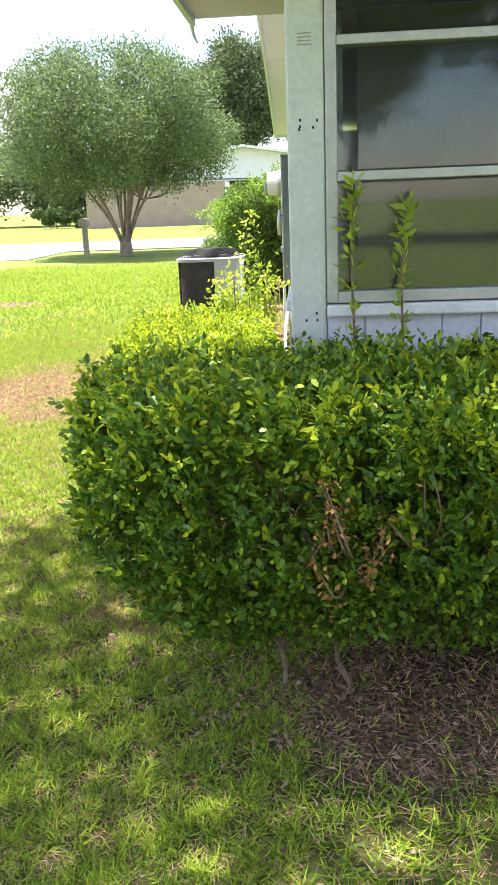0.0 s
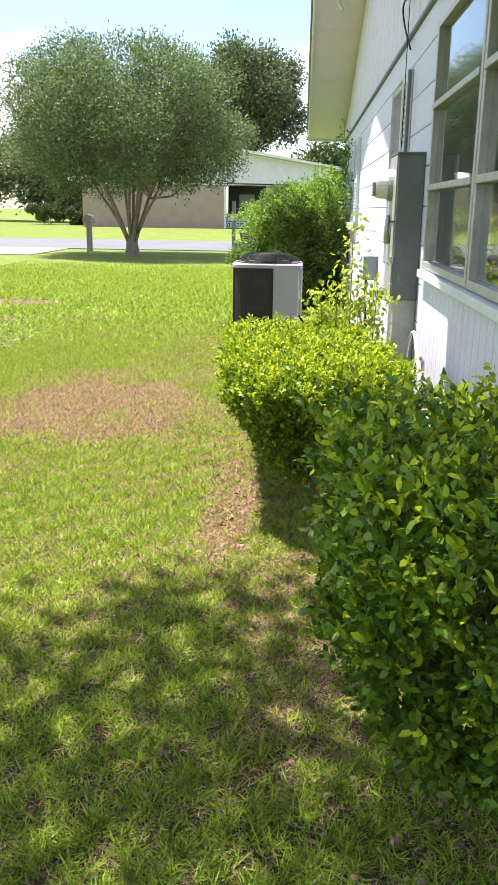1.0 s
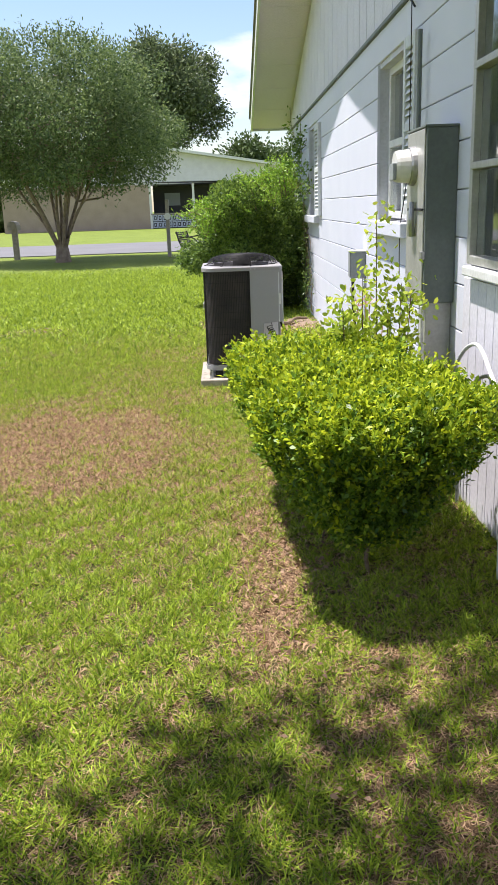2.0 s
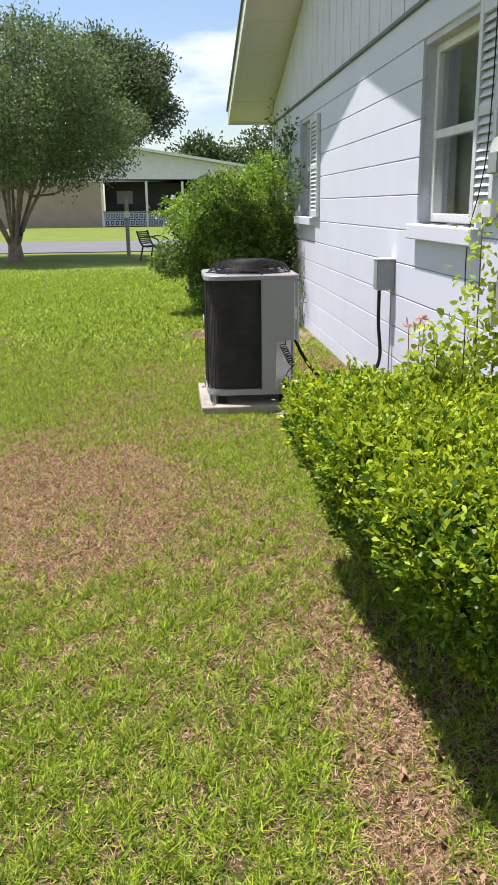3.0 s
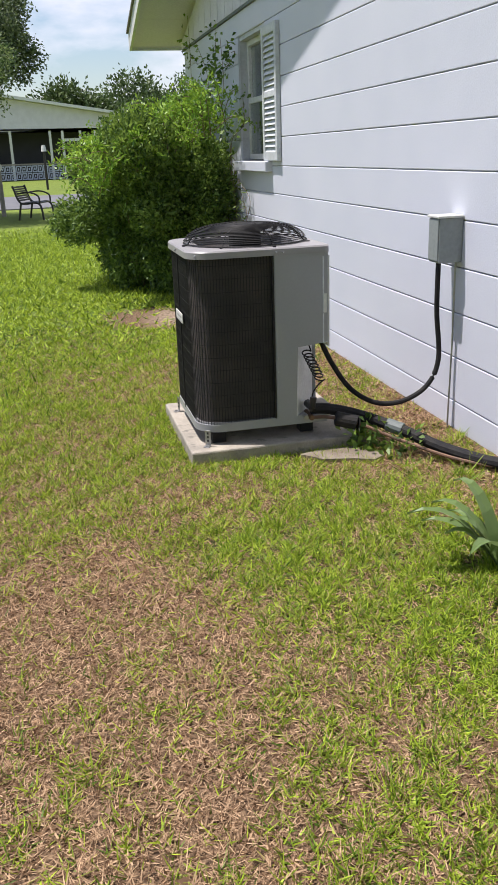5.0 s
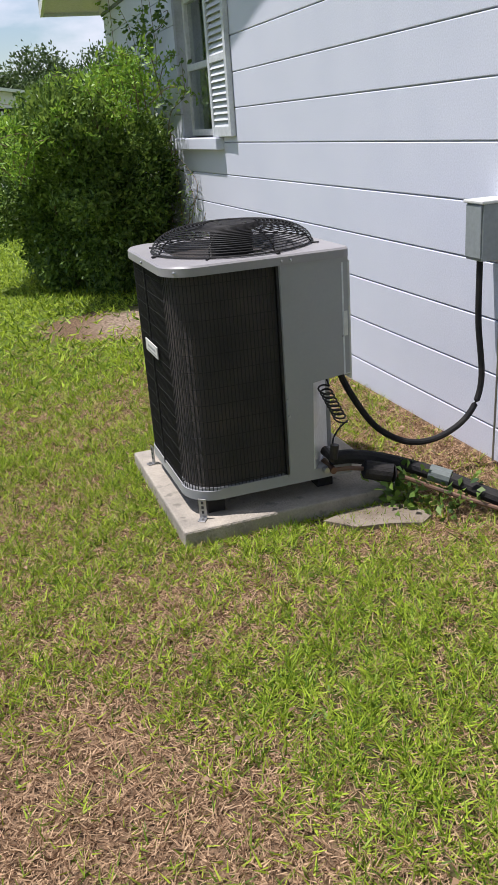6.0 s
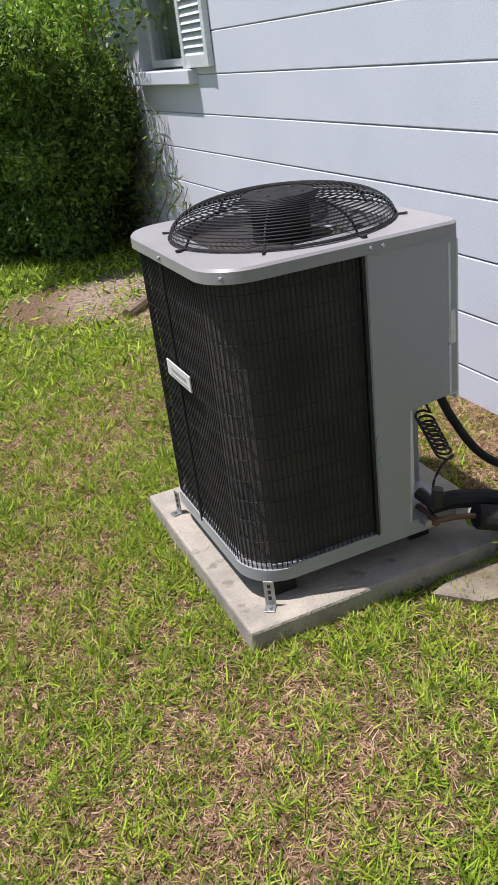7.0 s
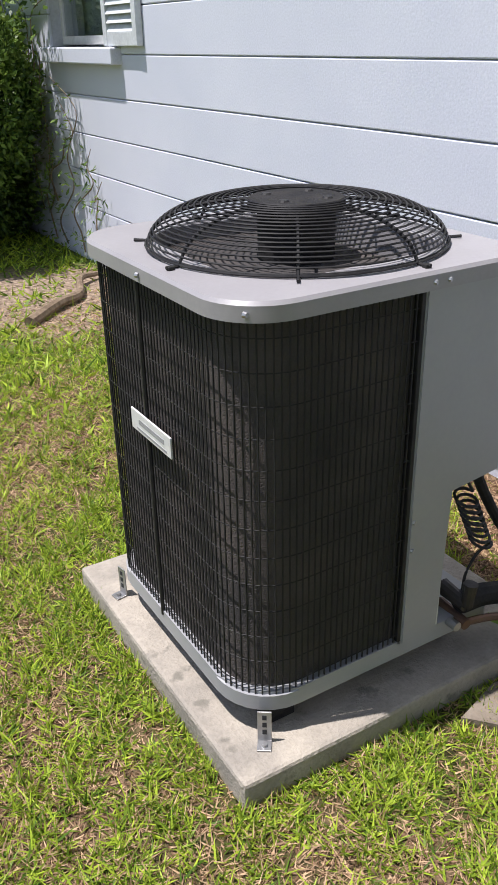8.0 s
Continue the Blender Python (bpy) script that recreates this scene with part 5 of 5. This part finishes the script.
def weed(x, y, h, seed):
    e = thing("weed", (x, y, 0), "tall thin weed growing up against the window", "weed", "weeds at the sunroom window")
    r = np.random.default_rng(seed)
    line = smooth_path([(x, y, 0), (x + 0.01, y, 0.6), (x - 0.01, y - 0.01, h * 0.85), (x + 0.005, y - 0.01, h)], 9)
    part("stem", tube(bmesh.new(), line, 0.006, 0.002, seg=5), TWIG, e)
    q, w = [], []
    for s in line[14:]:
        for _ in range(5):
            q.append(np.array(s) + r.normal(scale=0.008, size=3))
            w.append(np.array([r.normal() * 0.7, r.normal() * 0.5 - 0.2, r.uniform(0.1, 1.2)]))
    tagged(part("leaves", leaf_mesh("leaves", q, w, 0.045, 0.016), SAPLING_LEAF, e), kind="stuff")


weed(0.165, 2.26, 1.40, 1)
weed(0.315, 2.26, 1.33, 2)


def lawn(name, label, x0, x1, y0, y1, per_m2, length, width, dry, mat, keep_out=(), fade=(0.0, 0.0)):
    """Blades scattered over a rectangle; fade: metres over which they thin out at the near and far ends."""
    n = int((x1 - x0) * (y1 - y0) * per_m2)
    p = np.c_[rng.uniform(x0, x1, n), rng.uniform(y0, y1, n), np.zeros(n)]
    d = dryness(p[:, 0], p[:, 1]) + 0.3 * lumps(p, 3.0, 77) + 0.34 * lumps(p, 11.0, 78)
    tuft = lumps(p, 34.0, 79)
    clump = lumps(p, 120.0, 80)
    if dry:
        chance = np.clip(0.50 + 0.75 * d, 0.25, 1) * np.clip(0.75 - 1.2 * clump, 0.2, 1)
    else:
        chance = np.clip(0.94 - 0.9 * np.clip(d, 0, 1), 0.07, 1) * np.clip(0.60 + 1.1 * tuft + 1.1 * clump, 0.05, 1)
    if fade[0]:
        chance = chance * np.clip((p[:, 1] - y0) / fade[0], 0, 1)
    if fade[1]:
        chance = chance * np.clip((y1 - p[:, 1]) / fade[1], 0, 1)
    keep = rng.random(n) < chance
    for a, b, c, e in keep_out:
        keep &= ~((p[:, 0] > a) & (p[:, 0] < b) & (p[:, 1] > c) & (p[:, 1] < e))
    p, tuft = p[keep], tuft[keep]
    length = length * np.clip(1.0 + 0.4 * tuft + 0.3 * clump[keep], 0.5, 1.6)
    w = np.c_[rng.normal(scale=0.85 if not dry else 1.1, size=(len(p), 2)), rng.uniform(0.12, 1.05, len(p)) if not dry else rng.uniform(0.03, 0.8, len(p))]
    o = part(name, leaf_mesh(name, p, w, length, width, 0.0, flat=0.5, blade=True), mat, None)
    return tagged(o, label, "grass", kind="stuff")


OUT = [(-1.26, -0.472, 7.252, 8.03), (-0.02, 3, 2.3, 16)]
lawn("grass", "short bright green lawn grass", -3.4, 0.0, 0.9, 10.6, 46000, 0.034, 0.0042, False, GRASS_LEAF, OUT, (0, 2.5))
lawn("grass", "short green lawn grass farther out", -7.5, 0.0, 8.1, 21.0, 3600, 0.055, 0.012, False, GRASS_LEAF, OUT, (2.5, 4.0))
lawn("dry_grass", "dry brown grass and thatch", -3.4, 0.0, 0.9, 10.6, 42000, 0.030, 0.0031, True, DRY_LEAF, OUT, (0, 2.5))
lawn("grass", "short green lawn grass beside the walk", -7.5, -3.4, 3.5, 8.1, 4200, 0.05, 0.010, False, GRASS_LEAF, OUT)


lawn("grass", "thin shaded grass before the hedge", 0.0, 1.6, 0.9, 2.3, 15000, 0.04, 0.005, False, GRASS_LEAF)
lawn("dry_grass", "dry thatch before the hedge", 0.0, 1.6, 0.9, 2.3, 10000, 0.036, 0.004, True, DRY_LEAF)


# longer blades that the mower leaves round the pad, the wall and the post
lawn("grass", "taller grass tufts along the pad", -1.12, -0.46, 7.12, 7.235, 3200, 0.042, 0.0052, False, GRASS_LEAF, OUT)
lawn("grass", "taller grass tufts beside the pad", -1.33, -1.265, 7.3, 8.05, 3000, 0.045, 0.005, False, GRASS_LEAF, OUT)
lawn("grass", "taller grass tufts by the wall", -0.3, -0.03, 6.6, 9.8, 1500, 0.07, 0.0055, False, GRASS_LEAF, OUT)
lawn("grass", "taller pale grass tufts beside the pipes", -0.46, -0.08, 6.72, 7.08, 3200, 0.095, 0.0055, False, GRASS_LEAF, OUT)
lawn("grass", "open lawn grass away from the house", -9.0, 3.5, -5.0, 0.9, 1800, 0.05, 0.012, False, GRASS_LEAF)
lawn("grass", "open lawn grass by the shade tree", -9.0, -3.4, 0.9, 3.5, 2600, 0.05, 0.011, False, GRASS_LEAF)


def fallen_leaves(name, label, cx, cy, rx, ry, n):
    p = np.c_[rng.normal(cx, rx, n), rng.normal(cy, ry, n), rng.uniform(0.004, 0.03, n)]
    p = p[(p[:, 0] < -0.02) | (p[:, 1] < 2.4)]
    w = np.c_[rng.normal(size=(len(p), 2)), rng.normal(scale=0.15, size=len(p))]
    return tagged(part(name, leaf_mesh(name, p, w, 0.025, 0.012, 0.4, flat=0.8), LITTER, None), label, "leaf litter", kind="stuff")


fallen_leaves("leaf_litter", "dry brown fallen leaves under the hedge", 0.25, 1.75, 0.36, 0.2, 900)
fallen_leaves("leaf_litter", "dry fallen leaves along the sunlit hedge", -0.8, 4.0, 0.14, 0.6, 420)
fallen_leaves("leaf_litter", "scattered dry leaves on the lawn", -1.6, 4.8, 0.7, 1.6, 90)
fallen_leaves("leaf_litter", "dry leaves at the foot of the wall", -0.22, 8.2, 0.12, 1.4, 420)

bm = prism(bmesh.new(), [(-0.80, 7.2), (-0.72, 7.11), (-0.60, 7.08), (-0.52, 7.04), (-0.46, 7.08), (-0.49, 7.17), (-0.55, 7.22), (-0.68, 7.235)], -0.02, 0.018)
stone = part("stepping_stone", bm, SLAB, None)
tagged(stone, "broken flat concrete slab beside the pad", "stone")


def lily():
    e = thing("lily_plant", (-0.46, 6.05, 0), "strap-leaved lily with faded pink flower heads", "plant")
    r = np.random.default_rng(8)
    for k in range(15):
        a = r.uniform(0, 6.283)
        h, s = r.uniform(0.18, 0.38), r.uniform(0.14, 0.32)
        b = Vector((-0.46 + 0.04 * math.cos(a), 6.05 + 0.04 * math.sin(a), 0.0))
        out = Vector((math.cos(a), math.sin(a), 0))
        across = Vector((-out.y, out.x, 0))
        bm = bmesh.new()
        rows = []
        for j in range(7):
            t = j / 6
            p = b + out * s * t + Vector((0, 0, h * (1.6 * t - 1.0 * t * t)))
            w = 0.032 * (1 - t ** 2.2) + 0.001
            rows.append((bm.verts.new(p - across * w + Vector((0, 0, 0.006))), bm.verts.new(p), bm.verts.new(p + across * w + Vector((0, 0, 0.006)))))
        for m, n in zip(rows, rows[1:]):
            bm.faces.new((m[0], m[1], n[1], n[0]))
            bm.faces.new((m[1], m[2], n[2], n[1]))
        part("leaf", bm, STRAP, e)
    for dx, dy, h in ((-0.02, 0.02, 0.71), (0.02, -0.02, 0.76), (0.05, 0.0, 0.73), (0.11, -0.06, 0.6)):
        st = part("flower_stalk", tube(bmesh.new(), smooth_path([(-0.24 + dx * 0.3, 6.06 + dy, 0), (-0.24 + dx * 0.7, 6.06 + dy, h * 0.5), (-0.24 + dx, 6.06 + dy * 1.5, h)]), 0.004, 0.003, seg=6), FLOWER, e, "thin pale stalk")
        if h > 0.62:
            c = np.array([-0.24 + dx, 6.06 + dy * 1.5, h])
            q = np.repeat(c[None], 9, axis=0)
            w = np.c_[r.normal(size=(9, 2)) * 0.6, r.uniform(-0.3, 0.8, 9)]
            part("flower", leaf_mesh("flower", q, w, 0.05, 0.013), FLOWER, st, "faded pink wilted petals")


lily()
root = part("fallen_branch", tube(bmesh.new(), smooth_path([(-0.72, 10.12, 0.02), (-0.52, 10.3, 0.035), (-0.36, 10.42, 0.03), (-0.26, 10.66, 0.045), (-0.12, 10.76, 0.03)], 6), 0.03, 0.014, seg=8), TWIG, None, smooth=True)
tagged(root, "crooked brown branch lying by the wall", "branch")
shrub("weed_clump", "small broad-leaved weeds beside the pipes", (-0.36, 7.10, 0.04), (0.07, 0.06, 0.05), 36, 51, (0.035, 0.018), SHRUB_LEAF, floor_z=0.01, lobes=6)
shrub("weed_clump", "small broad-leaved weeds beside the pad", (-0.47, 7.2, 0.04), (0.08, 0.07, 0.06), 50, 52, (0.04, 0.024), SHRUB_LEAF, floor_z=0.01, lobes=5)

def vine(name, label, starts, leaf, n_leaf):
    e = thing(name, (-0.04, starts[0][0], 0), label, "climbing plant")
    r = np.random.default_rng(17)
    q, w = [], []
    for y0, z0, y1, z1 in starts:
        pts = [(-0.02, y0, z0)]
        for k in range(1, 6):
            t = k / 5
            pts.append((-0.02 - 0.05 * r.random(), y0 + (y1 - y0) * t + r.normal(scale=0.08), z0 + (z1 - z0) * t + r.normal(scale=0.05)))
        line = smooth_path(pts, 6)
        part("stem", tube(bmesh.new(), line, 0.006, 0.002, seg=5), TWIG, e)
        for _ in range(n_leaf):
            c = np.array(line[r.integers(0, len(line))])
            q.append(c + np.array([-abs(r.normal(scale=0.04)), r.normal(scale=0.07), r.normal(scale=0.06)]))
            w.append(np.array([-0.6, 0, -0.2]) + r.normal(scale=0.7, size=3))
    tagged(part("leaves", leaf_mesh("leaves", q, w, *leaf), SHRUB_LEAF, e), kind="stuff")


vine("climbing_vine", "thin green vine climbing the house corner and window",
     [(12.6, 0.3, 12.9, 2.3), (12.2, 0.4, 11.9, 2.2), (13.2, 0.3, 13.6, 2.6), (12.0, 0.6, 11.2, 1.7), (13.0, 0.8, 12.2, 2.35), (11.9, 0.2, 11.75, 1.5), (13.6, 0.3, 13.2, 2.0), (12.3, 1.9, 11.4, 2.05)], (0.05, 0.03), 110)
# thin trailing twigs low on the wall
vine("dry_vine", "sparse trailing twigs low on the wall", [(11.5, 0.05, 11.2, 1.0), (11.2, 0.05, 10.9, 0.8), (11.7, 0.05, 11.5, 1.1), (11.0, 0.05, 10.75, 0.55), (11.6, 0.3, 11.1, 0.9), (11.8, 0.2, 11.4, 0.75)], (0.045, 0.012), 60)

# ---- across the street ----
HY = 60.0
nb = thing("house", (-4, HY + 4, 0), "low tan house with white gable and screened porch", "house")
part("wall", boxes((-14.6, -5.35, HY, HY + 0.3, -0.1, 2.7)), TAN, nb, "tan brick wall")
# near-black sheet at the back holds the porch's inner shade as colour
part("porch_back", boxes((-5.35, 8.0, HY + 2.5, HY + 2.8, -0.1, 2.9)), PORCH_DARK, nb, "dark sheet for the shade inside the screened porch")
bm = bmesh.new()
PK, PZ, HS = -4.2, 4.72, 0.165
v = [[bm.verts.new((x, yy, z)) for x, z in ((-14.9, 2.72), (9.0, 2.72), (9.0, PZ - HS * (9.0 - PK)), (PK, PZ), (-14.9, PZ - HS * (PK + 14.9)))] for yy in (HY - 0.05, HY + 0.25)]
bm.faces.new(v[0])
bm.faces.new(v[1][::-1])
for i in range(5):
    bm.faces.new((v[0][i], v[0][(i + 1) % 5], v[1][(i + 1) % 5], v[1][i]))
part("gable", bm, SIDING, nb, "white gable siding")
for xa, xb in ((-15.4, PK), (PK, 9.6)):
    bm = bmesh.new()
    za, zb = PZ - HS * abs(xa - PK) + 0.02, PZ - HS * abs(xb - PK) + 0.02
    vs = [bm.verts.new((x, yy, z + d)) for yy in (HY - 0.6, HY + 10) for x, z in ((xa, za), (xb, zb)) for d in (0, 0.16)]
    for f in ((0, 1, 3, 2), (4, 6, 7, 5), (0, 4, 5, 1), (2, 3, 7, 6), (0, 2, 6, 4), (1, 5, 7, 3)):
        bm.faces.new([vs[i] for i in f])
    part("roof", bm, TRIM, nb, "pale low-pitched roof")
for x in (-5.35, -2.65, -0.45, 0.25, 1.25, 2.1, 4.4, 6.8):
    part("porch_post", boxes((x - 0.07, x + 0.07, HY - 0.02, HY + 0.12, 0, 2.72)), TRIM, nb)
part("door_head", boxes((0.25, 1.25, HY, HY + 0.1, 2.1, 2.25)), TRIM, nb)
part("porch_rail", boxes((-5.35, 0.2, HY - 0.04, HY + 0.2, 0.86, 0.94)), WOOD, nb)
# black backing colours the openings of the screen blocks as shaded
lowwall = part("porch_wall_backing", boxes((-5.3, 0.2, HY + 0.06, HY + 0.16, 0, 0.86)), IRON, nb)
me_l = None
for i in range(18):
    for j in range(2):
        x0, z0 = -5.25 + i * 0.302, 0.05 + j * 0.41
        if me_l is None:
            me_l = mesh_of(boxes((0, 0.27, -0.03, 0.05, 0, 0.06), (0, 0.27, -0.03, 0.05, 0.31, 0.37), (0, 0.05, -0.03, 0.05, 0.06, 0.31), (0.22, 0.27, -0.03, 0.05, 0.06, 0.31), (0.1, 0.17, -0.03, 0.05, 0.12, 0.25)), "screen_block")
        o = part("screen_block", me_l, LATTICE, lowwall)
        o.location = (x0, HY + 0.0, z0)
part("porch_window", boxes((-4.6, -3.6, HY + 2.46, HY + 2.49, 1.4, 2.2)), GREYBOX, nb)

nb.location.x -= 0.55
nb.scale = (1.09, 1.0, 1.07)

mb = thing("mailbox", (-7.15, 26.1, 0), "brown mailbox on a thick wooden post", "mailbox")
part("post", boxes((-7.23, -7.07, 26.05, 26.17, -0.05, 0.85), bevel=0.01), WOOD, mb)
bm = bmesh.new()
prism(bm, [(-0.13, 0.0), (0.13, 0.0), (0.13, 0.14), (0.09, 0.22), (0, 0.25), (-0.09, 0.22), (-0.13, 0.14)], -0.25, 0.25)
bmesh.ops.rotate(bm, verts=bm.verts, cent=(0, 0, 0), matrix=Matrix.Rotation(radians(90), 3, "X"))
bmesh.ops.translate(bm, verts=bm.verts, vec=(-7.15, 26.1, 0.85))
part("box", bm, WOOD, mb)
wp = thing("wooden_post", (-2.61, 25.0, 0), "grey wooden post with a pale round plate", "post")
part("post", boxes((-2.66, -2.56, 24.95, 25.05, -0.05, 1.55), bevel=0.01), WOOD, wp)
part("plate", tube(bmesh.new(), [(-2.61, 24.93, 1.1), (-2.61, 24.95, 1.1)], 0.09, seg=16), LABEL, wp)
sp_ = thing("yard_lamp", (-1.35, 42, 0), "thin dark lamp post with a white lamp", "lamp post")
part("post", tube(bmesh.new(), [(-1.35, 42, -0.05), (-1.35, 42, 1.55)], 0.05, seg=8), IRON, sp_)
part("lamp", tube(bmesh.new(), [(-1.35, 42, 1.55), (-1.35, 42, 1.7), (-1.35, 42, 1.8)], 0.12, 0.07, seg=10), LABEL, sp_)


def garden_bench():
    e = thing("garden_bench", (-1.7, 21.3, 0), "black iron slatted garden bench on the lawn", "bench")
    def turned(bm):
        bmesh.ops.rotate(bm, verts=bm.verts, cent=(-1.7, 21.3, 0), matrix=Matrix.Rotation(radians(-20), 3, "Z"))
        return bm

    for dy in (0.0, 0.7):
        part("side_frame", turned(tube(bmesh.new(), smooth_path([(-2.05, 21.0 + dy, 0.72), (-1.9, 21.0 + dy, 0.36), (-1.5, 21.0 + dy, 0.34), (-1.42, 21.0 + dy, 0.0)]), 0.022, seg=6)), IRON, e)
        part("back_leg", turned(tube(bmesh.new(), [(-1.9, 21.0 + dy, 0.36), (-1.98, 21.0 + dy, 0.0)], 0.022, seg=6)), IRON, e)
        part("arm", turned(tube(bmesh.new(), smooth_path([(-1.96, 21.0 + dy, 0.56), (-1.7, 21.0 + dy, 0.58), (-1.5, 21.0 + dy, 0.5), (-1.48, 21.0 + dy, 0.34)]), 0.018, seg=6)), IRON, e)
    for k in range(7):
        x = -1.9 + k * 0.066
        part("seat_slat", turned(boxes((x, x + 0.045, 21.0, 21.7, 0.345, 0.365))), IRON, e)
    for k in range(7):
        part("back_slat", turned(boxes((-1.94 - k * 0.022, -1.92 - k * 0.022, 21.0, 21.7, 0.40 + k * 0.045, 0.435 + k * 0.045))), IRON, e)

    e.location = (-1.87, 23.5, 0)


garden_bench()

# trees and bushes of the distance
for k, (x, yy, z, rx, rz, lab) in enumerate(((3.5, 88, 4.2, 5.0, 3.6, "distant green trees behind the roofs"), (12, 92, 4.8, 7.0, 4.2, "distant green trees behind the roofs"),
        (-22, 74, 3.6, 5.0, 3.8, "distant dark trees down the street"), (-30, 78, 4.4, 7.0, 4.6, "distant dark trees down the street"), (-42, 84, 5.0, 8.0, 5.0, "distant dark trees down the street"),
        (-54, 90, 5.0, 9.0, 5.2, "distant dark trees down the street"), (24, 96, 5.0, 8.0, 5.0, "distant green trees behind the roofs"), (-16, 92, 4.5, 7.0, 4.5, "distant dark trees down the street"))):
    tree("tree", lab, (x, yy, 0), 1, (x, yy, z), (rx, rx * 0.7, rz), 3600, (0.42, 0.22), FAR_LEAF if x > 0 else OAK_LEAF, 40 + k, trunk_r=0.3)
bush_spots = ((-20.0, 64.5, 0.7, 1.5, 0.75), (-17.6, 64.0, 0.55, 0.9, 0.6))
for k, (x, yy, z, rx, rz) in enumerate(bush_spots):
    shrub("shrub", "clipped round bush across the street", (x, yy, z), (rx, rx, rz), 2200, 60 + k, (0.16, 0.09), FAR_LEAF)
tree("tree", "slim young tree across the street", (-18.2, 66, 0), 1, (-18.2, 66, 3.0), (1.6, 1.6, 1.7), 2500, (0.22, 0.11), FAR_LEAF, 71, trunk_r=0.2)
block_wall()
